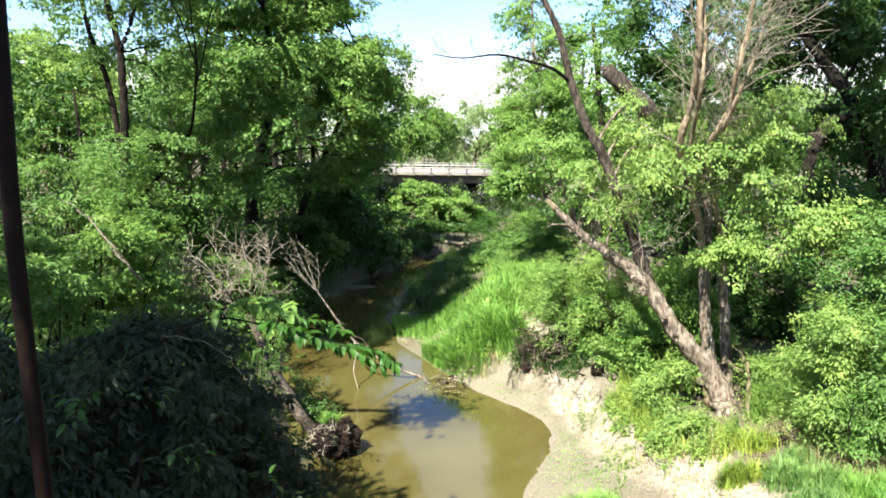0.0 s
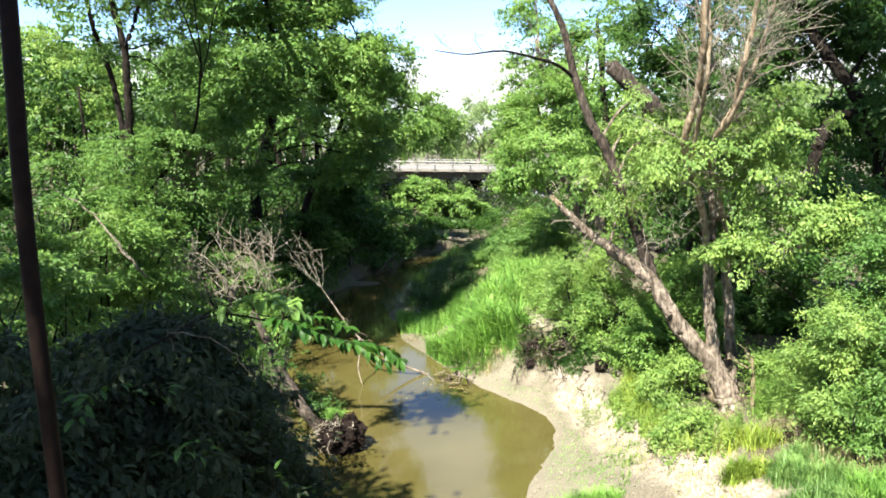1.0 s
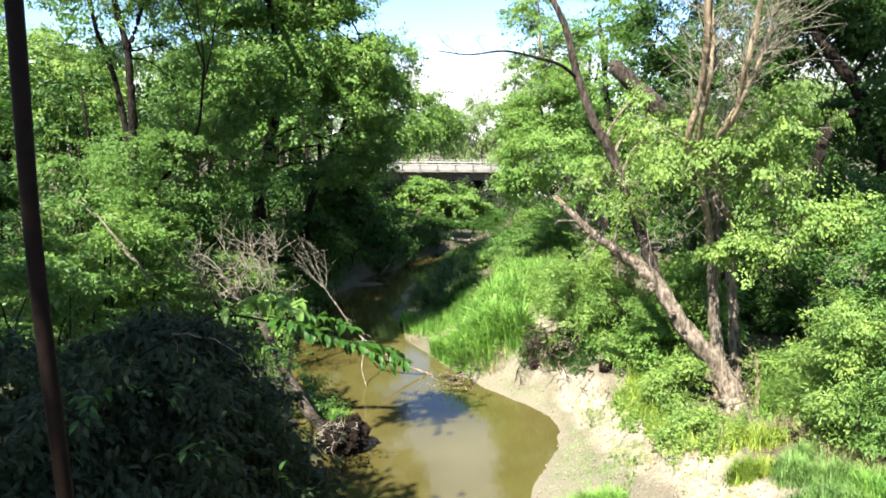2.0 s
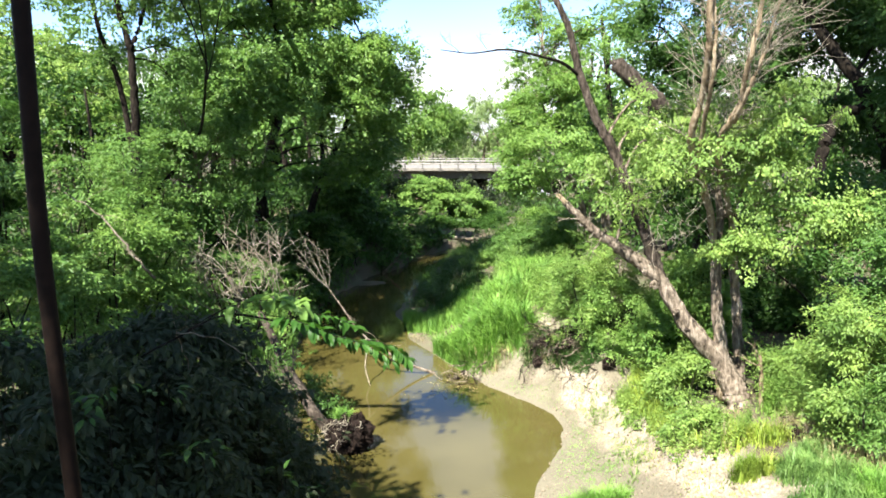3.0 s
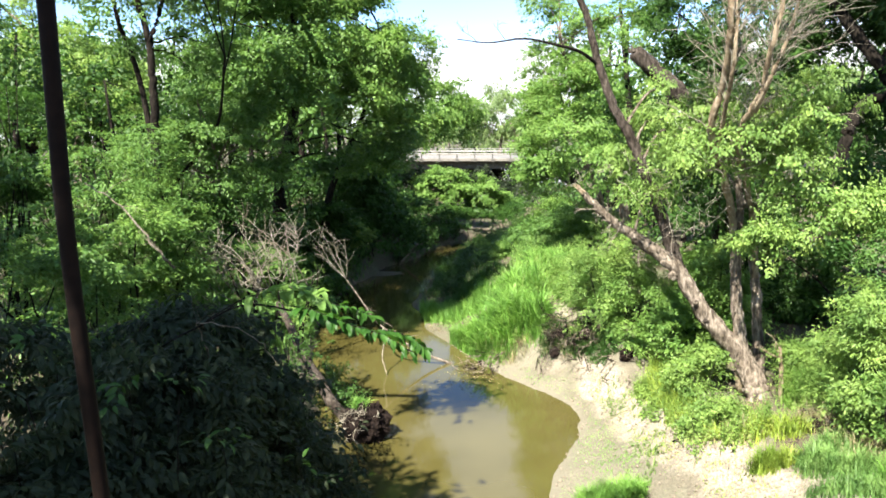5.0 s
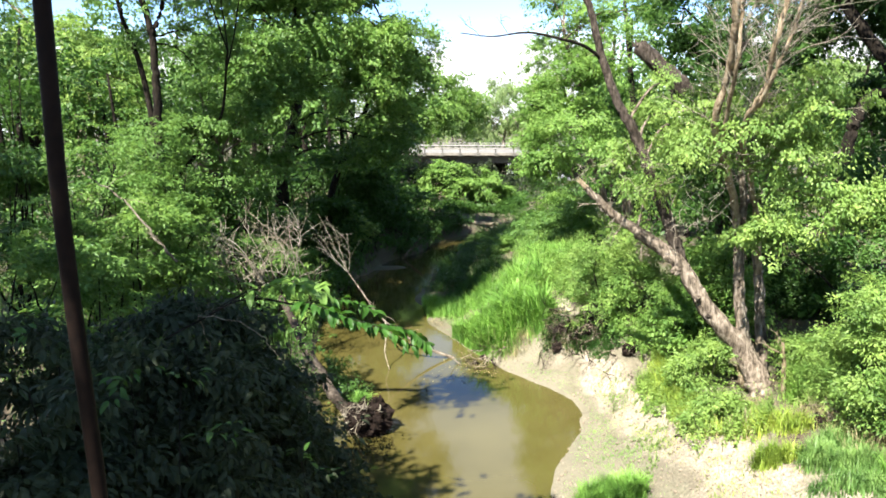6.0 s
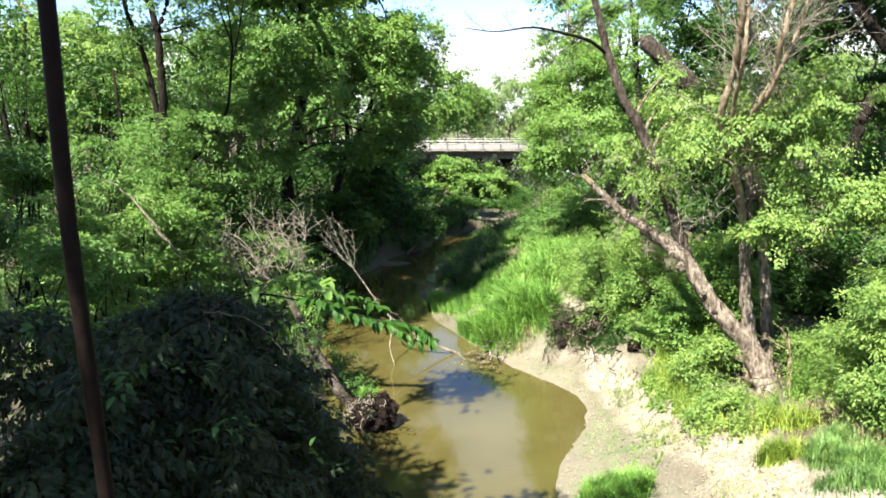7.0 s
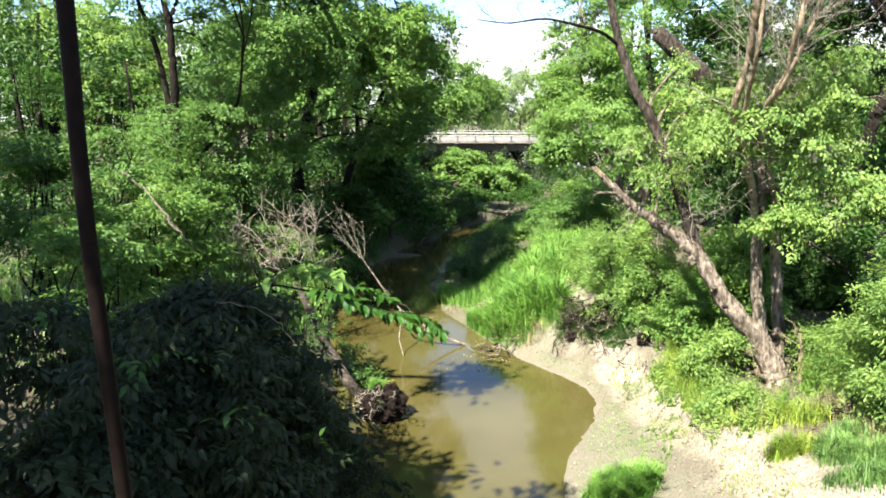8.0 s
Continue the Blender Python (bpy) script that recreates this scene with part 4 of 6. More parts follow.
RIGHT_SHRUBS = [
    (61, [(4.0, 17.4, 3.3, 1.0, 0.6), (4.9, 16.8, 2.9, 0.8, 0.6), (3.0, 16.6, 3.0, 0.6, 0.4)], LEAF_LIGHT, 900, 0.24, 0.056),
    (62, [(3.9, 16.8, 2.4, 0.75, 0.55), (4.5, 16.0, 2.3, 0.6, 0.5), (4.9, 15.3, 2.1, 0.5, 0.45), (3.3, 17.6, 2.2, 0.7, 0.5)], LEAF_FRESH, 1300, 0.24, 0.054),
    (63, [(3.0, 18.8, 1.9, 0.7, 0.45), (2.7, 20.4, 1.7, 0.65, 0.4), (3.6, 19.4, 2.2, 0.7, 0.5), (3.3, 22.0, 2.1, 0.8, 0.45)], LEAF_FRESH, 1100, 0.25, 0.062),
    (78, [(2.3, 24.0, 1.5, 0.73, 0.36), (1.6, 28.0, 1.2, 0.61, 0.31)], LEAF_FRESH, 420, 0.26, 0.09),
    (79, [(4.1, 15.7, 1.5, 0.4, 0.3), (3.7, 16.6, 1.5, 0.4, 0.3), (4.6, 15.0, 1.4, 0.4, 0.3)], LEAF_FRESH, 420, 0.22, 0.06),
    (75, [(5.3, 15.0, 3.0, 0.64, 0.70), (5.8, 14.6, 2.6, 0.50, 0.62), (5.6, 15.4, 3.3, 0.52, 0.31), (4.4, 14.6, 2.0, 0.36, 0.34), (4.75, 14.2, 1.9, 0.34, 0.3), (5.55, 14.5, 2.75, 0.34, 0.3), (5.5, 14.8, 3.3, 0.34, 0.3)], LEAF_FRESH, 1150, 0.26, 0.085),
    # LEAF_DARK stands in for the canopy's shade here
    (77, [(7.3, 16.5, 2.4, 0.70, 0.63), (7.8, 15.5, 2.3, 0.61, 0.59), (8.0, 15.0, 3.2, 0.64, 0.57), (7.4, 17.0, 3.3, 0.72, 0.58)], LEAF_DARK, 700, 0.28, 0.1),
    (64, [(6.5, 10.6, 4.3, 0.4, 0.36), (6.6, 10.0, 4.8, 0.52, 0.47)], LEAF_MID, 560, 0.26, 0.062),
    (65, [(6.2, 12.5, 2.1, 0.35, 0.25), (6.6, 12.0, 2.3, 0.4, 0.25)], LEAF_LIGHT, 480, 0.26, 0.068),
    (66, [(5.8, 9.6, 3.8, 0.50, 0.35), (5.8, 10.4, 3.1, 0.45, 0.30), (6.1, 9.6, 3.1, 0.37, 0.25)], LEAF_LIGHT, 760, 0.26, 0.068),
    (67, [(6.0, 9.0, 2.8, 0.35, 0.28), (6.3, 9.0, 3.7, 0.47, 0.54), (5.9, 10.0, 2.6, 0.29, 0.21)], LEAF_MID, 640, 0.26, 0.068),
    (80, [(4.4, 12.1, 1.3, 0.34, 0.3), (4.0, 11.4, 1.2, 0.3, 0.24), (3.7, 10.7, 1.2, 0.25, 0.2), (4.3, 11.2, 1.5, 0.28, 0.22), (4.25, 13.3, 1.6, 0.38, 0.3), (4.7, 13.2, 1.9, 0.3, 0.26)], LEAF_LIGHT, 430, 0.24, 0.058),
    (70, [(4.1, 30.0, 2.0, 1.26, 0.81), (3.0, 31.0, 1.3, 0.94, 0.57)], LEAF_MID, 600, 0.28, 0.11),
    (71, [(5.0, 28.0, 2.5, 1.18, 0.75), (4.3, 36.0, 2.0, 1.0, 0.6)], LEAF_FRESH, 600, 0.3, 0.115),
]
for seed, puffs, mat, clumps, spread, leaf in RIGHT_SHRUBS:
    more = dict(shape=LONG_BLADE) if seed in (65, 66, 67) else {}
    shrub(seed, "shrub", "shrub behind the leaning tree, shade put into its leaf colour" if mat == LEAF_DARK else "sunlit light green shrub on the sandy bank", puffs, mat, clumps, 32 if leaf < 0.07 else 24, spread, leaf, group="shrubs on the creek banks", open_crown=3.6, tier=0.45, stem=0.014, **more)


# ---- grass ----
def grass(seed, name, label, patches, mat, blade, width, lean=0.5, strips=(), category="grass", level=None):
    """patches: (x, y, rx, ry, blades); strips along the waterline: (y0, y1, from, to, blades); each blade a bent, tapering strip."""
    r = np.random.default_rng(seed)
    pos, tall = [], []
    for x, y, rx, ry, n in patches:
        a, q = r.random(n) * 2 * math.pi, np.sqrt(r.random(n)) * (0.8 + 0.45 * r.random(n) ** 2)
        pos.append(np.stack([x + rx * q * np.cos(a), y + ry * q * np.sin(a)], -1))
        tall.append(1.12 - 0.55 * q ** 3)
    for y0, y1, d0, d1, n in strips:
        y = y0 + (y1 - y0) * r.random(n)
        pos.append(np.stack([np.interp(y, EDGE_Y, EDGE_R) + d0 + (d1 - d0) * r.random(n), y], -1))
        tall.append(np.ones(n))
    pos, tall = np.vstack(pos), np.concatenate(tall)
    tuft = wander(pos[:, 0], pos[:, 1], 2.4, seed) * 0.5 + wander(pos[:, 0], pos[:, 1], 7, seed + 1) * 0.35
    keep = (tuft > -0.75 + 0.4 * r.random(len(pos))) & ((level is not None) | (land(pos[:, 0], pos[:, 1]) > 0.0))
    pos, tuft, tall = pos[keep], tuft[keep], np.clip(tall[keep], 0.3, 1.2)
    n = len(pos)
    base = np.column_stack([pos, (land(pos[:, 0], pos[:, 1]) if level is None else np.full(len(pos), level)) - 0.03])
    h = blade * tall * (0.4 + 0.8 * r.random(n)) * (1 + 0.45 * np.clip(tuft, -1, 1))
    a = r.random(n) * 2 * math.pi
    d = np.stack([np.cos(a), np.sin(a), np.zeros(n)], -1)
    side = np.stack([-np.sin(a), np.cos(a), np.zeros(n)], -1) * (width * (0.6 + 0.8 * r.random(n)))[:, None]
    bend = lean * (0.3 + r.random(n))
    upv = np.array([0, 0, 1.0])
    p1 = base + upv * (h * 0.55)[:, None] + d * (h * 0.14 * bend)[:, None]
    p2 = base + upv * (h * np.clip(1 - 0.25 * bend, 0.4, 1))[:, None] + d * (h * 0.62 * bend)[:, None]
    v = np.stack([base - side * 0.5, base + side * 0.5, p1 + side * 0.45, p1 - side * 0.45, p2], 1).reshape(-1, 3)
    f = np.array([(0, 1, 2), (0, 2, 3), (3, 2, 4)])[None] + (np.arange(n) * 5)[:, None, None]
    return tagged(new(name, mesh_of(name, v, f.reshape(-1, 3), mat)), label, category, kind="stuff")


grass(81, "tall_grass", "tall bright green grass on the creek bank", [(0.8, 19.0, 1.0, 1.0, 9000), (1.6, 21.0, 1.1, 1.4, 7500), (2.6, 23.4, 1.2, 2.4, 6000), (1.75, 18.35, 0.45, 0.6, 2400)], GRASS, 0.6, 0.016, 0.7, [(18.3, 20.2, 0.2, 1.7, 6000), (18.3, 20.0, 0.0, 0.4, 1200)])
grass(95, "tall_grass", "broad bright grass blades arching out of the bank", [(0.8, 19.0, 0.9, 0.9, 1700), (1.6, 20.6, 1.0, 1.2, 1300), (2.4, 22.6, 1.1, 1.6, 1000), (1.75, 18.35, 0.4, 0.5, 420)], GRASS, 0.92, 0.034, 1.1, [(18.3, 20.0, 0.2, 1.5, 1300)])
grass(91, "tall_grass", "clump of bright grass on the tip of the spit", [(-1.75, 23.0, 0.75, 0.8, 3600), (-0.9, 22.4, 0.6, 0.5, 1200), (-0.4, 21.8, 0.7, 0.6, 1300), (0.35, 21.6, 0.5, 0.7, 2600)], GRASS, 0.55, 0.016, 0.7)
# leaf-dark blades, to paint the shade behind the spit
grass(93, "weeds", "grass behind the spit, shade put into its dark colour", [(-0.3, 23.2, 1.0, 1.0, 2600), (0.4, 24.6, 1.1, 1.6, 3400)], LEAF_DARK, 0.5, 0.022, 0.8)
grass(94, "dry_grass", "thin dead stalks on the mud of the spit", [(-1.3, 21.4, 0.9, 0.4, 420), (-0.5, 19.6, 0.3, 1.0, 420)], GRASS_DRY, 0.22, 0.009, 1.4)
# LEAF_MID in place of GRASS dims this grass as shade would
grass(85, "tall_grass", "shaded green grass beside the dark creek bend", [(3.0, 29, 1.6, 4, 5000), (3.2, 36, 2.5, 4, 4000), (4.5, 42, 2.5, 4, 3000)], LEAF_MID, 0.5, 0.024, 0.7, [(34, 46, 0.0, 2.0, 4000)])
grass(82, "tall_grass", "fresh green grass below the shrubs", [(6.2, 12.0, 0.5, 0.5, 3200), (6.6, 8.4, 0.7, 0.6, 2000), (2.15, 10.38, 0.6, 0.36, 4300), (7.8, 12.5, 1.6, 1.6, 4000), (5.6, 8.3, 0.4, 0.4, 1500)], GRASS, 0.5, 0.014, 0.8)
grass(92, "tall_grass", "fine deep green grass on the slope", [(4.9, 9.15, 0.36, 0.34, 1300), (5.3, 8.9, 0.45, 0.4, 1300), (5.35, 9.5, 0.4, 0.36, 1300), (4.75, 8.5, 0.4, 0.28, 620), (5.25, 8.25, 0.4, 0.3, 800), (5.7, 9.9, 0.35, 0.25, 600)], GRASS_DEEP, 0.32, 0.011, 0.9)
grass(83, "tall_grass", "yellow-green grass on the sandy slope", [(4.3, 9.5, 0.27, 0.2, 620), (4.55, 9.45, 0.16, 0.14, 160), (4.95, 10.3, 0.35, 0.3, 420), (4.5, 10.5, 0.28, 0.3, 240), (4.1, 12.9, 0.4, 1.0, 2200), (4.0, 11.5, 0.35, 0.9, 900), (4.1, 14.2, 0.4, 1.0, 1000)], GRASS_YELLOW, 0.42, 0.013, 0.9)
grass(89, "weeds", "withered weeds hanging over the slumped bank", [(2.15, 17.6, 0.4, 0.6, 1500), (2.6, 17.2, 0.4, 0.5, 1300), (3.0, 16.9, 0.4, 0.4, 1200)], LEAF_DARK, 0.24, 0.025, 1.3)
grass(90, "dry_grass", "brown dry grass on the slumped bank", [(2.15, 17.6, 0.4, 0.6, 1500), (2.6, 17.2, 0.4, 0.5, 1700), (3.0, 16.9, 0.4, 0.4, 1500)], GRASS_DRY, 0.22, 0.012, 1.4)
grass(84, "weeds", "low weeds over the wooded bank", [(-7, 20, 2.5, 6, 9000), (-6.5, 29, 2, 6, 5000), (-4.6, 10, 1.2, 5, 6000), (-10, 16, 4, 6, 6000)], LEAF_MID, 0.45, 0.03, 0.9)
grass(86, "sprouts", "sparse low green sprouts on the damp silt", [(2.6, 12.0, 1.0, 2.5, 1600)], GRASS, 0.06, 0.01, 0.9, [(9, 18.5, 0.25, 1.7, 15000)])
grass(87, "tall_grass", "pale dry grass stalks among the bank weeds", [(4.4, 11.6, 0.9, 1.6, 1500), (5.9, 9.3, 0.8, 0.8, 1500), (5.5, 10.5, 0.5, 0.4, 800), (1.2, 18.0, 0.6, 0.4, 500), (3.0, 19.3, 0.5, 1.2, 500)], GRASS_DRY, 0.4, 0.008, 1.0)
grass(77, "grass_stalks", "pale seeding grass stalks above the spit", [(-1.4, 23.8, 0.8, 0.8, 90), (0.2, 24.2, 1.2, 1.0, 110), (0.6, 18.4, 0.8, 0.5, 160), (1.6, 21, 1.2, 1.6, 160)], GRASS_DRY, 0.9, 0.006, 0.8)
grass(96, "tall_grass", "broad arching grass blades beside the trunk", [(6.3, 11.9, 0.5, 0.6, 520), (6.8, 11.2, 0.6, 0.5, 480), (6.2, 10.9, 0.3, 0.3, 200), (7.3, 12.3, 0.6, 0.6, 360), (6.5, 13.0, 0.5, 0.4, 260)], GRASS, 0.8, 0.03, 1.1)
grass(97, "dry_grass", "sparse dead stalks and sprouts on the bare sand", [(4.0, 9.0, 0.9, 1.0, 520), (3.5, 11.0, 0.35, 1.3, 420), (3.2, 14.3, 0.4, 1.4, 420), (5.6, 10.2, 0.4, 0.4, 160)], GRASS_DRY, 0.14, 0.008, 1.5)
grass(98, "sprouts", "scattered yellow-green sprouts on the bare sand", [(3.9, 9.2, 0.8, 1.0, 700), (3.3, 12.0, 0.3, 1.6, 600), (3.0, 15.4, 0.3, 0.9, 400)], GRASS_YELLOW, 0.11, 0.011, 1.3)
grass(88, "weeds", "upright light green weeds beside the trunk", [(6.3, 11.9, 0.6, 0.8, 1300), (4.4, 11.8, 0.4, 0.9, 260), (6.8, 10.2, 0.6, 0.6, 900), (5.0, 14.6, 0.8, 0.6, 900)], LEAF_LIGHT, 0.62, 0.026, 0.9)


def pebbles():
    """Clods, stones and litter strewn over the silt."""
    r = np.random.default_rng(140)
    n = 1500
    y = 9 + 10 * r.random(n)
    x = np.interp(y, EDGE_Y, EDGE_R) + 0.1 + 3.2 * r.random(n) ** 1.1
    bm = bmesh.new()
    bmesh.ops.create_icosphere(bm, subdivisions=1, radius=1.0)
    v0 = np.array([v.co[:] for v in bm.verts])
    f0 = np.array([[v.index for v in f.verts] for f in bm.faces])
    bm.free()
    size = 0.012 + 0.03 * r.random(n) ** 3
    sq = 0.5 + 0.8 * r.random((n, 1, 3))
    v = v0[None] * (1 + r.normal(0, 0.12, (n, len(v0), 1))) * sq * size[:, None, None] + np.stack([x, y, land(x, y) + size * 0.2], -1)[:, None]
    f = f0[None] + (np.arange(n) * len(v0))[:, None, None]
    tagged(new("pebbles", mesh_of("pebbles", v.reshape(-1, 3), f.reshape(-1, 3), SOIL_CLOD)), "small clods and stones on the silt", "stones", kind="stuff")


pebbles()


def floating_litter():
    """Dead leaves and bits of bark afloat by the driftwood."""
    r = np.random.default_rng(142)
    n = 150
    pos = np.column_stack([-0.1 + r.normal(0, 0.45, n), 16.95 + r.normal(0, 0.4, n), np.full(n, 0.006)])
    way = np.column_stack([r.normal(0, 1, (n, 2)), np.full(n, 0.02)])
    v, f = blades(pos, way, 0.02 + 0.05 * r.random(n), np.tile([0, 0, 1.0], (n, 1)) + r.normal(0, 0.08, (n, 3)))
    tagged(new("floating_litter", mesh_of("floating_litter", v, f, GRASS_DRY)), "dead leaves and bark bits afloat on the creek", "litter", kind="stuff")


floating_litter()


def weed_stand(seed, name, label, patches, mat, height, leaf, per=16, shape=LEAF_BLADE, strips=()):
    """Upright weeds: a bent stem each, leaves all round it, larger below. patches: (x, y, rx, ry, plants); strips by the left waterline: (y0, y1, from, to, plants)."""
    r = np.random.default_rng(seed)
    pos = []
    for x, y, rx, ry, n in patches:
        a, q = r.random(n) * 2 * math.pi, np.sqrt(r.random(n)) * (0.8 + 0.4 * r.random(n))
        pos.append(np.stack([x + rx * q * np.cos(a), y + ry * q * np.sin(a)], -1))
    for y0, y1, d0, d1, n in strips:
        y = y0 + (y1 - y0) * r.random(n)
        pos.append(np.stack([np.interp(y, EDGE_Y, EDGE_L) - d0 - (d1 - d0) * r.random(n), y], -1))
    pos = np.vstack(pos)
    keep = wander(pos[:, 0], pos[:, 1], 2.6, seed) > -0.55 + 0.5 * r.random(len(pos))
    pos = pos[keep & (land(pos[:, 0], pos[:, 1]) > 0.04)]
    n = len(pos)
    base = np.column_stack([pos, land(pos[:, 0], pos[:, 1])])
    h = height * (0.5 + 0.7 * r.random(n)) * (1 + 0.3 * wander(pos[:, 0], pos[:, 1], 1.7, seed + 3))
    lean = r.normal(0, 0.22, (n, 2))
    k = np.repeat(np.arange(n), per)
    q = np.tile((np.arange(per) + 0.5) / per, n)
    stem = base[k] + np.column_stack([lean[k] * (h[k] * q ** 1.6)[:, None], h[k] * q])
    az = r.random(len(k)) * 2 * math.pi
    out = np.column_stack([np.cos(az), np.sin(az), np.zeros(len(k))])
    way = out + np.array([0, 0, 0.45]) * (q - 0.35)[:, None] + r.normal(0, 0.25, (len(k), 3))
    face = np.array([0, 0, 1.0]) + out * 0.2 + r.normal(0, 0.3, (len(k), 3))
    size = leaf * (1.25 - 0.75 * q) * (0.7 + 0.6 * r.random(len(k)))
    v, f = blades(stem, way, size, face, shape)
    # thin stems, three-sided
    top = base + np.column_stack([lean * h[:, None], h])
    w = 0.004
    ring = np.array([(w, 0, 0), (-w * 0.5, w, 0), (-w * 0.5, -w, 0)])
    sv = np.concatenate([base[:, None] + ring[None], top[:, None] + ring[None] * 0.4], 1).reshape(-1, 3)
    sf = (np.array([(0, 1, 4), (0, 4, 3), (1, 2, 5), (1, 5, 4), (2, 0, 3), (2, 3, 5)])[None] + (np.arange(n) * 6)[:, None, None]).reshape(-1, 3) + len(v)
    return tagged(new(name, mesh_of(name, np.vstack([v, sv]), np.vstack([f, sf]), mat)), label, "weeds", kind="stuff")


weed_stand(161, "weeds", "light green leafy weeds along the sandy slope", [(4.2, 12.6, 0.45, 1.2, 130), (4.1, 14.6, 0.5, 1.0, 300), (4.3, 10.8, 0.4, 0.6, 110), (5.0, 10.9, 0.35, 0.35, 70), (4.7, 13.9, 0.6, 0.5, 200), (3.75, 13.8, 0.3, 1.0, 110)], LEAF_LIGHT, 0.42, 0.07)
weed_stand(162, "weeds", "tall light green weeds round the leaning trunk", [(6.4, 12.1, 0.5, 0.8, 340), (6.6, 11.3, 0.6, 0.6, 220), (7.1, 9.8, 0.6, 0.7, 240), (6.0, 10.6, 0.4, 0.35, 150), (6.1, 11.2, 0.3, 0.4, 90), (6.05, 11.7, 0.3, 0.4, 160)], LEAF_LIGHT, 0.8, 0.1, 18, LONG_BLADE)
weed_stand(163, "weeds", "mid-green weeds on the grassy mound", [(2.0, 22.8, 1.1, 1.6, 380), (2.2, 20.4, 0.8, 1.0, 240), (2.9, 25.5, 1.4, 2.2, 400), (0.9, 19.8, 0.6, 0.7, 120)], LEAF_LIGHT, 0.6, 0.11)
# the next three stands have the bend's shade in their LEAF_DARK colour
weed_stand(167, "weeds", "weeds behind the grassy spit, shade put into their colour", [(-0.9, 26.6, 1.2, 1.8, 520), (-0.4, 28.8, 1.2, 2.2, 520), (0.8, 31.5, 1.6, 2.8, 620), (2.6, 35, 1.6, 2.4, 320), (1.2, 37.6, 1.4, 1.6, 260), (3.2, 39.8, 1.6, 1.4, 240)], LEAF_DARK, 0.75, 0.15)
weed_stand(168, "weeds", "weeds round the low spreading tree, shade put into their colour", [(-0.8, 46, 1.6, 1.6, 260), (1.6, 46.6, 1.6, 1.2, 200), (2.8, 49.5, 1.2, 2.6, 260), (3.9, 54, 1.2, 2.4, 220)], LEAF_DARK, 0.7, 0.2)
weed_stand(164, "weeds", "weeds along the waterline, shade put into their colour", [(-6.0, 23.5, 0.7, 3.5, 300), (-4.2, 12.2, 0.6, 2.5, 200)], LEAF_DARK, 0.7, 0.13, strips=[(20, 28, -0.05, 1.3, 450), (32.5, 40, -0.05, 1.0, 350), (42, 46, 0, 3.5, 200)])
weed_stand(165, "weeds", "low yellow-green weeds on the open sand", [(3.3, 14.7, 0.4, 0.8, 90), (3.2, 12.0, 0.4, 0.7, 60), (2.5, 10.9, 0.6, 0.35, 160), (2.9, 17.6, 0.5, 0.9, 160)], LEAF_LIGHT, 0.16, 0.035, 12)
weed_stand(166, "weeds", "low dark weeds clinging to the shaded bank", [(2.5, 17.3, 0.35, 0.4, 160), (2.9, 16.9, 0.4, 0.4, 180), (3.3, 16.5, 0.4, 0.4, 240)], LEAF_DARK, 0.26, 0.06, 14)



# ---- woods that close the place ----
def woods(seed, name, label, spots, mat, clumps, per, spread, leaf):
    """One wood: many rounded crowns on low stems, standing on the land. spots: (x, y, height, radius)."""
    r = np.random.default_rng(seed)
    puffs, stems = [], []
    for x, y, h, rad in spots:
        g = float(land(x, y))
        for k in range(5):
            q = r.random()
            puffs.append((x + r.normal(0, 0.45) * rad, y + r.normal(0, 0.45) * rad, g + h * (0.3 + 0.62 * q), rad * (0.75 - 0.3 * q), h * 0.17))
        path = smooth_path([(x, y, g - 0.2), (x + r.normal(0, 0.3), y, g + h * 0.4), (x + r.normal(0, 0.6), y, g + h * 0.85)], 4, r)
        stems.append(tube(path, taper(len(path), 0.02 * h, 0.006 * h), 6))
    me, _, _ = foliage(name, r, puffs, clumps, per, spread, leaf, mat, 0.3)
    tagged(new(name, me), label, "woods", kind="stuff")
    tagged(new("wood_trunks", limb_mesh("wood_trunks", stems, BARK_DARK)), "dark trunks standing in the woods", "trunks", kind="stuff")


rw = np.random.default_rng(5)
woods(91, "far_woods", "distant sunlit woods beyond the road bridge", [(x, 92 + 26 * rw.random(), 6 + 3.5 * rw.random() + (5.0 if abs(x - 3) > 12 else 0.0), 3.2) for x in np.arange(-62, 66, 4.2)], LEAF_WILLOW, 2400, 14, 0.85, 0.58)
woods(92, "woods", "dense green woods on the creek bank", [(-13 - 17 * rw.random(), 38 + 26 * rw.random(), 8 + 5 * rw.random(), 2.6) for k in range(26)] + [(-9.5 - 4 * rw.random(), 42 + 26 * rw.random(), 7 + 4 * rw.random(), 2.4) for k in range(9)] + [(-10.5 - 6 * rw.random(), 44 + 14 * rw.random(), 12 + 4 * rw.random(), 2.6) for k in range(12)], LEAF_MID, 3200, 15, 0.6, 0.32)
woods(93, "woods", "dense green woods on the creek bank", [(13 + 16 * rw.random(), 22 + 40 * rw.random(), 5.5 + 3.5 * rw.random(), 2.4) for k in range(24)] + [(7.5 + 5 * rw.random(), 30 + 36 * rw.random(), 8 + 4 * rw.random(), 2.3) for k in range(14)], LEAF_DARK, 2500, 15, 0.6, 0.33)
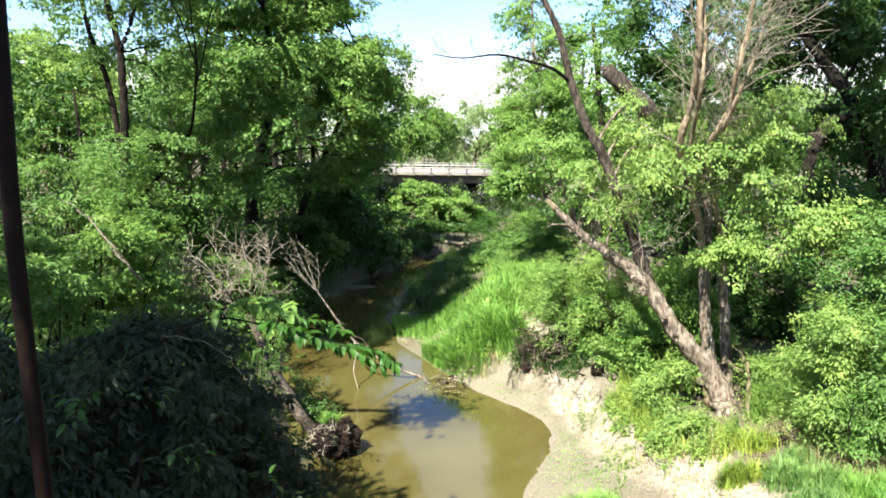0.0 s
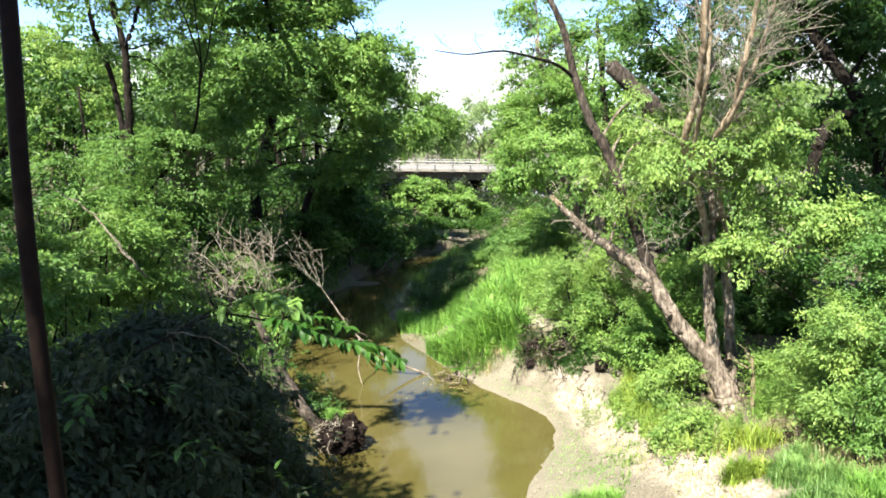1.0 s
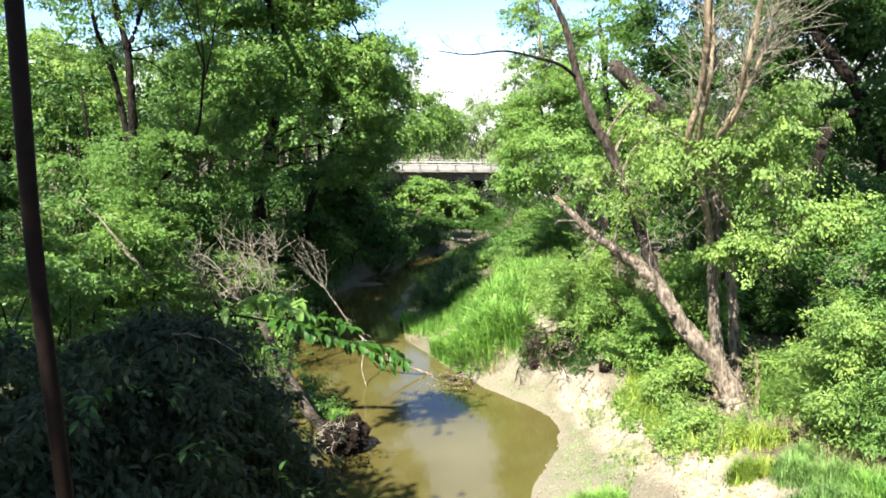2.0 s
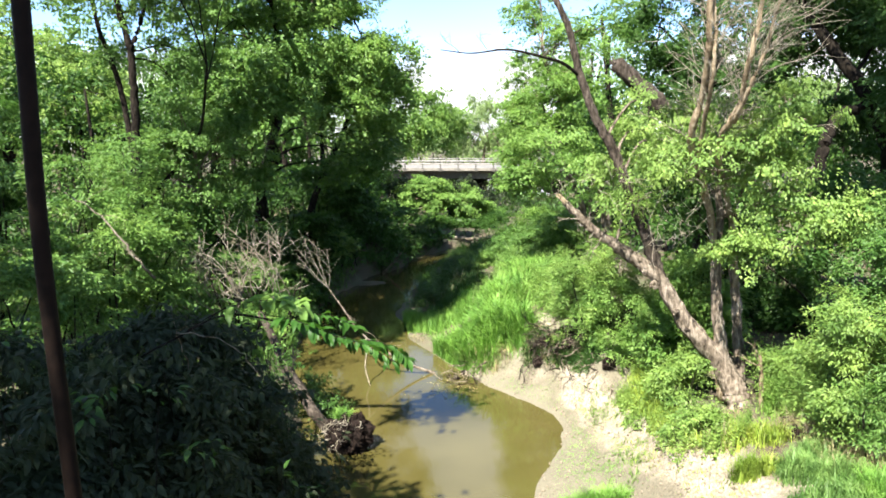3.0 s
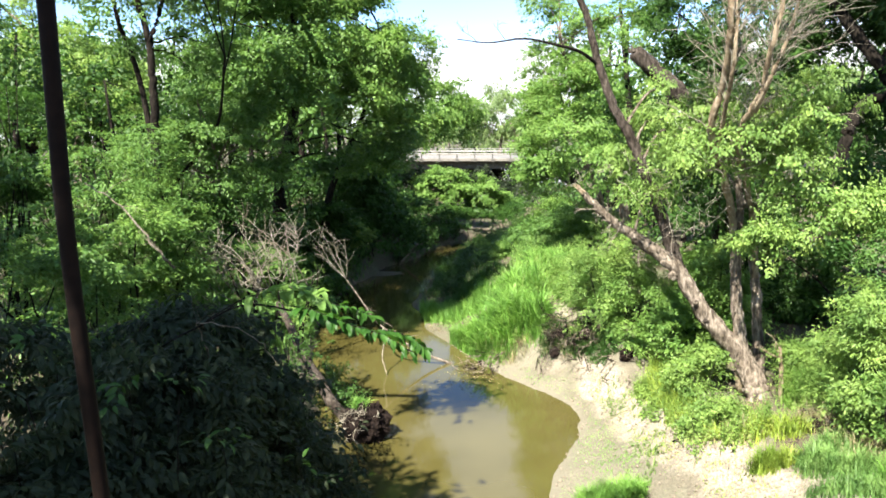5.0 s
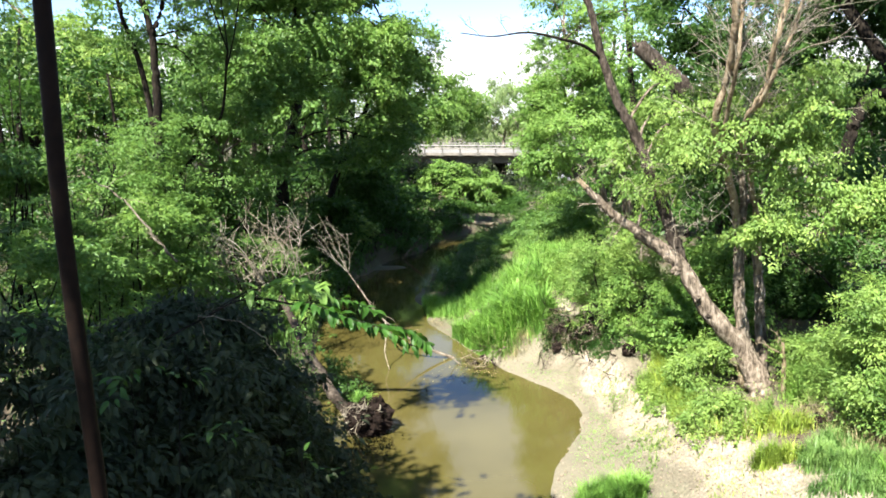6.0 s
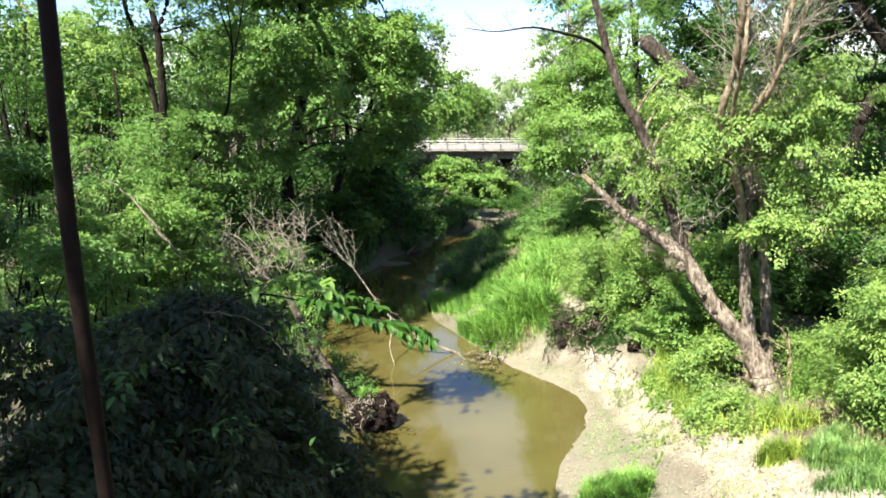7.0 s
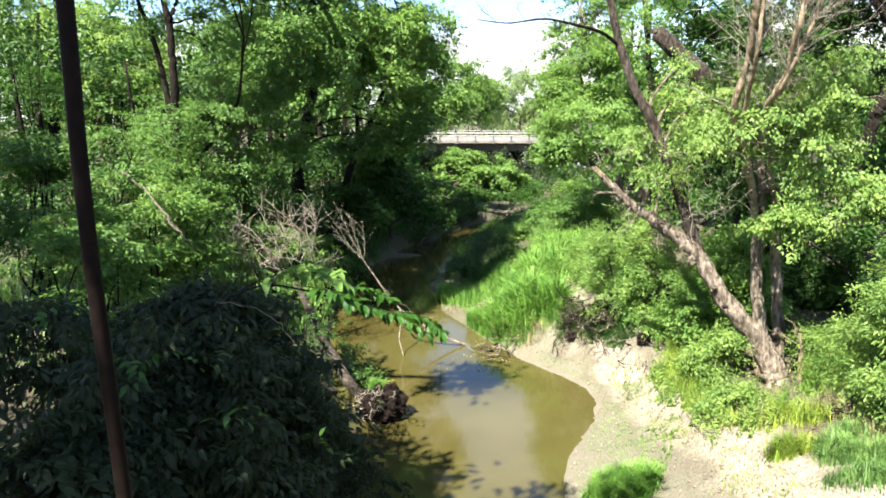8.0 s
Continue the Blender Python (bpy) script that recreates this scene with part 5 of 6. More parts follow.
# LEAF_DARK adds the hollow's shade through colour
woods(94, "undergrowth", "undergrowth on the wooded bank, shade put into its leaf colour", [(-7.2 - 9 * rw.random(), 17 + 28 * rw.random(), 2.0 + 1.2 * rw.random(), 1.2) for k in range(60)] + [(-6.0 - 1.5 * rw.random(), 32 + 34 * rw.random(), 1.6 + 0.8 * rw.random(), 1.2) for k in range(24)] + [(float(np.interp(y, EDGE_Y, EDGE_L)) - 0.5 - 1.6 * rw.random(), y, 1.0 + 0.7 * rw.random(), 0.8) for y in np.arange(27, 38, 0.6)] + [(float(np.interp(y, EDGE_Y, EDGE_L)) - 0.3 - 3.6 * rw.random(), y, 1.1 + 0.6 * rw.random(), 0.9) for y in np.arange(30, 39, 0.25)] + [(float(np.interp(y, EDGE_Y, EDGE_L)) + 0.1 - 0.7 * rw.random(), y, 0.75 + 0.4 * rw.random(), 0.6) for y in (*np.arange(24, 28, 0.3), *np.arange(32.8, 40.5, 0.3))] + [(-4.5 + 5 * rw.random(), 44.5 + 2.0 * rw.random(), 0.45 + 0.25 * rw.random(), 0.7) for k in range(16)] + [(-7.5 + 3.4 * rw.random(), 36 + 8 * rw.random(), 1.5 + 1.2 * rw.random(), 1.0) for k in range(22)], LEAF_DARK, 4600, 14, 0.38, 0.19)
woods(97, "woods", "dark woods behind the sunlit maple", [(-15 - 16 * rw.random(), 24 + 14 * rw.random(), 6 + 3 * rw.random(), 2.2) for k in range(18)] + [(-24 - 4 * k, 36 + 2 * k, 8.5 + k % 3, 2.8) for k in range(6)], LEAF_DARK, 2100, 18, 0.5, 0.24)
# dark leaves chosen to deepen the shade behind the trunk
woods(95, "undergrowth", "undergrowth behind the leaning tree, shade put into its leaf colour", [(6.8 + 7 * rw.random(), 13 + 26 * rw.random(), 2.0 + 1.4 * rw.random(), 1.1) for k in range(60)] + [(5.5 + 3 * rw.random(), 46 + 24 * rw.random(), 1.8, 1.2) for k in range(10)], LEAF_DARK, 2000, 16, 0.36, 0.175)
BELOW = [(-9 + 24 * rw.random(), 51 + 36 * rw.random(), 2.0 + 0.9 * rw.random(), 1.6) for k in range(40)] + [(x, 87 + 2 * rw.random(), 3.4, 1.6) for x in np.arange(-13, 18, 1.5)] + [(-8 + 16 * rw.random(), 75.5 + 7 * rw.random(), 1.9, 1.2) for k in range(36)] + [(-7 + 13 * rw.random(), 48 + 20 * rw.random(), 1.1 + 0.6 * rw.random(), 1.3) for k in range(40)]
# LEAF_SHADE stands in for the bridge's shade on this growth
woods(96, "undergrowth", "growth below the road bridge with shade put into its leaf colour", [(x, y, h if y > 74.5 or not 0.5 < x < 9.0 else 0.45 * h, w) for x, y, h, w in BELOW], LEAF_SHADE, 2600, 16, 0.52, 0.3)

# trees beside and behind the old bridge: out of view, they shade the near bank
for seed, x, y, h in ((101, -8.6, -2.2, 15), (102, -13.5, 3.5, 14), (103, -15, -8, 16), (104, 10, -10, 14), (105, -4, -15, 15), (106, 16, -3, 13)):
    r = np.random.default_rng(seed)
    g = float(land(x, y))
    puffs = [(x + r.normal(0, 1.5), y + r.normal(0, 1.5), g + h * (0.5 + 0.42 * r.random()), 2.0, 1.5) for k in range(9)]
    clumps = 240
    if seed == 101:
        # unseen puffs set along the sun's line to shade bank, rod and tuft
        puffs = [(-5.6, 2.0, 11.0, 1.3, 0.9), (-6.9, 3.2, 10.8, 1.0, 0.8), (-6.3, 0.6, 11.6, 1.5, 1.0), (-8.1, 1.8, 11.0, 1.5, 1.1), (-8.3, 4.2, 10.4, 1.3, 1.0), (-5.4, 4.0, 10.6, 1.1, 0.8), (-6.3, 5.2, 10.5, 0.8, 0.6), (-6.7, 5.0, 10.4, 1.1, 0.8), (-9.5, 6.0, 10.4, 1.3, 1.0), (-9.7, 3.2, 11.0, 1.6, 1.2), (-5.2, -0.2, 11.4, 1.2, 0.9), (-7.9, 6.4, 10.2, 0.9, 0.7), (-8.4, 8.6, 10.5, 0.6, 0.5), (-7.4, 9.5, 10.5, 0.7, 0.5), (-2.2, -0.6, 10.7, 0.75, 0.45), (-3.2, 3.5, 10.6, 0.7, 0.35), (-1.9, 3.3, 10.5, 0.6, 0.3)]
        clumps = 1080
    if seed == 102:
        # last two puffs added to shade the water patch that mirrors blue sky
        puffs = [(-10.8, 9.4, 11.2, 1.2, 0.8), (-12.6, 8.2, 11.6, 1.5, 1.0), (-13.8, 10.8, 11.6, 1.4, 1.0), (-14.6, 6.8, 11.0, 1.8, 1.3), (-13.0, 13.6, 12.0, 1.0, 0.7), (-5.35, 8.3, 12.0, 0.7, 0.35), (-4.9, 8.35, 12.0, 0.7, 0.35)]
        clumps = 520
    tree(seed, "broadleaf_tree", "unseen tall leafy tree added beside the old bridge", [auto_stem(x, y, puffs, 0.3)], puffs, LEAF_DARK, BARK_DARK, clumps, 20, 0.45, 0.24, limb=0.1, group="trees beside the old bridge")


# ---- dead wood ----
def bare(r, start, way, length, radius, kids, depth=1, curl=0.25, lift=0.0):
    """A leafless branch with side twigs: a list of limbs."""
    d = unit(np.array(way, float))
    p, pts = np.array(start, float), []
    pts.append(p)
    for k in range(5):
        d = unit(d + r.normal(0, curl, 3) * 0.5 + np.array([0, 0, lift * 0.2]))
        p = p + d * length / 5
        pts.append(p)
    path = smooth_path(pts, 2, r)
    out = [tube(path, taper(len(path), radius, radius * 0.3), 5 if radius > 0.012 else 4)]
    if depth > 0:
        for k in range(kids):
            i = int((0.2 + 0.75 * r.random()) * (len(path) - 2))
            w = unit(path[i + 1] - path[i]) + unit(r.normal(0, 1, 3)) * 0.85
            out += bare(r, path[i], w, length * (0.3 + 0.35 * r.random()), radius * 0.5, max(kids - 2, 2), depth - 1, curl, lift)
    return out


def brush_pile():
    r = np.random.default_rng(120)
    a = anchor("brush_pile", (-6.0, 19.6, float(land(-6.0, 19.6))), "tangle of dead grey-tan branches on the creek bank", "brush")
    def arc(s, ang, length, bend):
        """A bare branch that sweeps round as it goes."""
        pts, p, turn = [np.array(s, float)], np.array(s, float), ang
        depth = r.normal(0, 0.25)
        for step in range(7):
            turn += bend / 7 + r.normal(0, 0.07)
            p = p + np.array([math.cos(turn), depth, math.sin(turn)]) * length / 7
            pts.append(p)
        return smooth_path(pts, 2, r)

    boughs_in_pile = (
        ((-4.20, 17.39, 2.29), (-4.46, 17.02, 3.10), (-4.79, 17.02, 3.52), (-5.49, 17.02, 4.18), (-5.77, 17.02, 4.48)),
        ((-4.48, 17.30, 2.29), (-4.51, 16.93, 3.24), (-4.40, 16.93, 3.59), (-4.37, 16.93, 3.88), (-4.46, 16.93, 4.14)),
        ((-4.67, 17.39, 2.29), (-4.77, 17.11, 2.94), (-4.91, 17.11, 3.39), (-5.06, 17.11, 3.77), (-5.07, 17.11, 4.31)),
        ((-5.42, 17.39, 2.48), (-5.78, 17.02, 3.10), (-6.18, 17.02, 2.87), (-6.62, 17.02, 2.90), (-7.01, 17.02, 3.06)),
        ((-5.61, 17.39, 2.57), (-6.01, 17.11, 3.41), (-6.39, 17.11, 3.69), (-6.74, 17.11, 3.58), (-6.97, 17.11, 3.52)),
        ((-5.70, 17.49, 2.48), (-5.98, 17.21, 3.24), (-6.38, 17.21, 3.52), (-6.52, 17.21, 3.73), (-6.50, 17.21, 4.12)),
        ((-6.35, 17.30, 2.48), (-6.46, 16.97, 2.89), (-6.50, 16.97, 3.15), (-6.74, 16.97, 3.51)),
        ((-5.61, 17.58, 2.38), (-5.81, 17.30, 2.92), (-6.09, 17.30, 3.23), (-6.38, 17.30, 3.31), (-6.66, 17.30, 3.54)),
        ((-5.33, 17.49, 2.29), (-5.42, 17.21, 2.86), (-5.60, 17.21, 3.38), (-5.79, 17.21, 3.80), (-6.05, 17.21, 4.25)),
        ((-5.33, 17.58, 2.29), (-5.29, 17.30, 2.92), (-5.18, 17.30, 3.29), (-5.38, 17.30, 3.66), (-5.48, 17.30, 4.04)))
    for k, points in enumerate(boughs_in_pile):
        path = smooth_path(points, 5, r, 0.006)
        bough = part_of("branch", limb_mesh("branch", [tube(path, taper(len(path), 0.015, 0.005), 6)], BARK_DEAD if k % 3 == 0 else BARK_PALE), a)
        for j in range(9):
            i = r.integers(len(path) // 3, len(path) - 2)
            ahead = path[i + 1] - path[i]
            ang = math.atan2(ahead[2], ahead[0])
            side = arc(path[i], ang + r.choice([-1, 1]) * r.uniform(0.3, 1.0), 0.25 + 0.6 * r.random(), r.normal(0, 0.8))
            part_of("twig", limb_mesh("twig", [tube(side, taper(len(side), 0.0075, 0.003), 4)], BARK_DEAD if k % 3 == 0 else BARK_PALE), bough)
    for k in range(26):
        x = r.uniform(-7.1, -4.5)
        ang = r.uniform(0.25, 0.98) * math.pi
        path = arc((x, 17.6 + r.normal(0, 0.3), 2.0 + 0.7 * r.random()), ang, 0.8 + 1.0 * r.random(), r.normal(0, 0.9))
        bough = part_of("branch", limb_mesh("branch", [tube(path, taper(len(path), 0.011, 0.004), 5)], BARK_DEAD if k % 3 == 0 else BARK_PALE), a)
        for j in range(3):
            q = path[r.integers(3, len(path) - 2)]
            side = arc(q, ang + r.choice([-1, 1]) * r.uniform(0.4, 1.1), 0.3 + 0.5 * r.random(), r.normal(0, 0.9))
            part_of("twig", limb_mesh("twig", [tube(side, taper(len(side), 0.008, 0.003), 4)], BARK_DEAD if k % 3 == 0 else BARK_PALE), bough)
    part_of("stump", limb_mesh("stump", [tube(smooth_path([(-6.5, 19.3, 1.3), (-6.35, 19.3, 1.9), (-6.15, 19.3, 2.5)], 4, r), taper(9, 0.13, 0.09), 8, r, 0.06)], BARK_DEAD), a)


def fallen_branch():
    r = np.random.default_rng(121)
    a = anchor("fallen_branch", (-0.69, 18.2, 0), "long bare dead branch leaning into the creek", "dead branch")
    path = smooth_path([(-0.45, 18.2, -0.15), (-0.69, 18.2, 0.02), (-1.39, 18.1, 0.35), (-2.15, 18, 0.88), (-2.67, 18, 1.37), (-3.05, 18.05, 1.95), (-3.42, 18.1, 2.5)], 4, r)
    part_of("stem", limb_mesh("stem", [tube(path, taper(len(path), 0.05, 0.013), 8, r, 0.05)], BARK), a)
    hang = smooth_path([(-2.45, 18.0, 1.15), (-2.42, 17.75, 0.75), (-2.44, 17.55, 0.4), (-2.28, 17.3, -0.08)], 4, r)
    part_of("twig", limb_mesh("twig", [tube(hang, taper(len(hang), 0.022, 0.012), 6)], BARK_PALE), a)
    for i, w, ln in ((12, (1, 0, 0.1), 1.1), (14, (0.2, 0.1, -1), 0.8), (16, (1, 0, -0.3), 1.0), (17, (-1, 0.2, -0.3), 0.7), (10, (-0.3, -0.2, -1), 0.8), (19, (0.9, 0, -0.5), 0.7)):
        part_of("twig", limb_mesh("twig", bare(r, path[i], w, ln * 0.75, 0.01, 3, 1, 0.5), BARK_DEAD), a)
    top = tuple(path[-1])
    for points in ((top, (-3.81, 18.1, 2.95), (-4.06, 18.1, 3.43), (-4.41, 18.1, 3.85)), (top, (-3.69, 18.15, 3.02), (-3.91, 18.15, 3.57), (-4.17, 18.15, 4.12)),
                   (top, (-3.62, 18.2, 3.09), (-3.71, 18.2, 3.48), (-3.78, 18.2, 3.79)), (top, (-3.35, 18.05, 2.95), (-3.38, 18.05, 3.34), (-3.4, 18.05, 3.59)),
                   (top, (-3.85, 18.25, 2.85), (-4.1, 18.3, 3.2), (-4.3, 18.3, 3.45))):
        fork = smooth_path(points, 5, r, 0.006)
        bough = part_of("branch", limb_mesh("branch", [tube(fork, taper(len(fork), 0.0095, 0.004), 5)], BARK_PALE), a)
        for j in range(6):
            part_of("twig", limb_mesh("twig", bare(r, fork[r.integers(4, len(fork) - 2)], (r.normal(-0.3, 0.5), r.normal(0, 0.2), 0.9), 0.3 + 0.4 * r.random(), 0.0045, 2, 0, 0.3), BARK_PALE), bough)


def fallen_log():
    r = np.random.default_rng(122)
    a = anchor("fallen_log", (-2.6, 13.7, 0.2), "grey fallen trunk with an upturned muddy root plate in the water", "log")
    path = smooth_path([(-2.65, 13.7, 0.3), (-3.1, 13.9, 0.72), (-3.5, 14.4, 1.1), (-3.95, 15.0, 1.5), (-4.4, 15.8, 1.85), (-5.0, 17, 2.1)], 5, r)
    # the log's shade is carried by the dark bark colour
    part_of("trunk", limb_mesh("trunk", [tube(path, taper(len(path), 0.13, 0.085), 12, r, 0.08)], BARK_UMBER), a)
    bm = bmesh.new()
    bmesh.ops.create_icosphere(bm, subdivisions=5, radius=1.0)
    for v in bm.verts:
        q = noise.fractal(v.co * 2.2, 0.6, 2.0, 5)
        v.co = Vector((v.co.x * 0.48, v.co.y * 0.36, v.co.z * 0.46)) * (1 + 0.26 * q) + Vector((-2.3, 13.6, 0.3))
    me = bpy.data.meshes.new("root_plate")
    bm.to_mesh(me)
    bm.free()
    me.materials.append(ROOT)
    part_of("root_plate", me, a, "dark clay root plate, darkened further for its shaded side")
    for k in range(42):
        u = unit(r.normal(0, 1, 3) + np.array([-0.5, -0.5, 0.35]))
        s = np.array([-2.34, 13.55, 0.34]) + u * np.array([0.44, 0.32, 0.4])
        part_of("root", limb_mesh("root", bare(r, s, u * np.array([0.8, 0.8, 0.3]) + np.array([r.normal(0.15, 0.5), -0.4, -0.35]), 0.22 + 0.4 * r.random(), 0.011, 3, 1, 0.8), BARK_PALE if k % 2 == 0 else ROOT), a)


def dead_tree():
    r = np.random.default_rng(123)
    a = anchor("dead_tree", (5.3, 13.05, 1.2), "dead standing tree with tan stems and bare twigs", "tree")
    stems = [
        (((5.3, 13.05, 1.1), (5.14, 13.03, 2.6), (5.1, 13.12, 3.9), (4.85, 12.9, 5.0), (4.17, 12.01, 6.25), (4.19, 11.56, 7.1), (4.09, 11.11, 7.78), (4.02, 10.96, 8.27), (4.0, 10.96, 9.77)), 0.085, 0.045, 36),
        (((4.36, 12.35, 5.75), (4.25, 11.6, 6.72), (4.17, 11.11, 7.34), (4.15, 11.03, 7.87), (4.13, 11.1, 8.46), (4.18, 11.1, 9.48)), 0.038, 0.022, 22),
        (((5.74, 13.32, 1.2), (5.7, 13.5, 2.75), (5.62, 13.5, 3.7), (5.3, 13.0, 4.8), (4.59, 11.9, 6.15), (4.66, 11.32, 6.8), (4.63, 10.88, 7.48), (4.74, 10.81, 8.24), (4.83, 10.81, 9.37)), 0.075, 0.027, 46),
        (((4.62, 11.36, 6.57), (4.67, 10.96, 7.09), (4.81, 10.89, 7.48), (4.96, 10.81, 8.15), (5.2, 10.81, 9.04)), 0.04, 0.016, 38)]
    for points, r0, r1, n in stems:
        path = smooth_path(points, 5, r, 0.01)
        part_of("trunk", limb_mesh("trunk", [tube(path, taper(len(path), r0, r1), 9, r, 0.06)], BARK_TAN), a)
        lo = int(len(path) * (0.4 if len(points) > 6 else 0.1))
        for k in range(n):
            i = r.integers(lo, len(path) - 1)
            part_of("twig", limb_mesh("twig", bare(r, path[i], (r.normal(0.3, 0.75), r.normal(0, 0.35), 0.6 + 0.6 * r.random()), 0.65 + 0.9 * r.random(), 0.0085, 5, 1, 0.45), BARK_PALE), a)


def snag():
    r = np.random.default_rng(124)
    a = anchor("snag", (6.6, 17.4, 1.7), "broken-off dark trunk stub among leaves", "dead trunk")
    path = smooth_path([(6.6, 17.4, 1.7), (6.2, 17.3, 4.6), (5.5, 17.1, 6.6), (5.07, 17.05, 7.14), (4.64, 17, 7.53), (4.02, 17, 8.12)], 5, r)
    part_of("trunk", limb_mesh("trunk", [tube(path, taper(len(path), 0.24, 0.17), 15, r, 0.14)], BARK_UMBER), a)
    for k in range(5):
        s = path[-1] + np.array([r.normal(0, 0.12), r.normal(0, 0.1), 0])
        part_of("splinter", limb_mesh("splinter", [tube(smooth_path([s, s + np.array([-0.03, 0, 0.05]), s + np.array([-0.06, 0, 0.09 + 0.06 * r.random()])], 3, r), taper(7, 0.05, 0.012), 5)], BARK_UMBER), a)


def bare_twigs_of_leaning_tree():
    r = np.random.default_rng(125)
    a = bpy.data.objects["maple_tree.002"]
    for s, n, spread in (((3.1, 13.2, 5.6), 12, 0.6), ((4.2, 12.9, 4.7), 16, 0.7), ((5.0, 12.6, 5.6), 9, 0.8), ((2.7, 13.4, 4.6), 5, 0.4), ((5.4, 12.4, 6.6), 14, 0.7)):
        for k in range(n):
            p = np.array(s) + r.normal(0, 0.25, 3) * np.array([1.6, 0.8, 0.6]) + np.array([0, -0.3, 0])
            w = (r.normal(0, 1), r.normal(-0.6, 0.4), r.normal(0.35, 0.6))
            part_of("twig", limb_mesh("twig", bare(r, p, w, spread * (0.8 + 0.7 * r.random()), 0.0065, 3, 1, 0.9), BARK_PALE), a)


def twigs_on_bare_limb():
    r = np.random.default_rng(128)
    a = bpy.data.objects["maple_tree.002"]
    for x, y, z in ((1.7, 13.35, 7.94), (1.3, 13.2, 7.99), (0.75, 13.05, 8.01), (0.2, 13.0, 8.01), (1.95, 13.45, 7.89)):
        part_of("twig", limb_mesh("twig", bare(r, (x, y, z), (r.normal(-0.3, 0.4), r.normal(0, 0.3), 0.8), 0.4 + 0.4 * r.random(), 0.007, 3, 1, 0.6), BARK_DARK), a)


def trunk_knots():
    """Burrs and a broken stub on the leaning trunk."""
    a = bpy.data.objects["maple_tree.002"]
    for k, (x, y, z, s) in enumerate(((4.32, 13.0, 2.98, 0.075), (4.56, 13.0, 2.62, 0.06), (3.95, 13.2, 3.5, 0.085), (3.78, 13.25, 3.74, 0.06), (5.42, 12.55, 1.2, 0.1))):
        bm = bmesh.new()
        bmesh.ops.create_icosphere(bm, subdivisions=3, radius=s)
        off = Vector((3.1 * k, 1.7 * k, 0.9))
        for v in bm.verts:
            v.co = v.co * (1 + 0.55 * noise.fractal(v.co * 9 + off, 0.6, 2.0, 4)) + Vector((x, y, z))
        me = bpy.data.meshes.new("burr")
        bm.to_mesh(me)
        bm.free()
        me.materials.append(BARK_UMBER if k in (1, 4) else BARK)
        part_of("burr", me, a)


def broken_end():
    r = np.random.default_rng(127)
    a = bpy.data.objects["maple_tree.002"]
    for k in range(9):
        s = np.array([2.26, 13.4, 5.1]) + r.normal(0, 0.035, 3)
        e = s + np.array([-0.16, r.normal(0, 0.03), 0.17]) * (0.5 + 0.9 * r.random()) + r.normal(0, 0.025, 3)
        part_of("splinter", limb_mesh("splinter", [tube(smooth_path([s, (s + e) / 2 + r.normal(0, 0.01, 3), e], 2, r), taper(5, 0.03, 0.004), 5)], BARK_TAN), a)
    for s, w, ln in (((2.9, 13.3, 4.45), (-0.25, -0.2, -1), 0.5), ((3.3, 13.3, 4.0), (-0.2, -0.3, -1), 0.35), ((2.5, 13.35, 4.8), (-1, -0.2, 0.4), 0.5)):
        part_of("twig", limb_mesh("twig", bare(r, s, w, ln, 0.016, 4, 1, 0.5), BARK_DEAD), a)


def loose_log(name, label, points, r0, r1, mat, seed):
    r = np.random.default_rng(seed)
    a = anchor(name, points[0], label, "log")
    path = smooth_path(points, 5, r, 0.01)
    part_of("trunk", limb_mesh("trunk", [tube(path, taper(len(path), r0, r1), 8, r, 0.08)], mat), a)
    for k in range(4):
        i = r.integers(3, len(path) - 1)
        part_of("twig", limb_mesh("twig", bare(r, path[i], (r.normal(), r.normal(), 0.8), 0.5, r0 * 0.25, 3, 1, 0.4), mat), a)


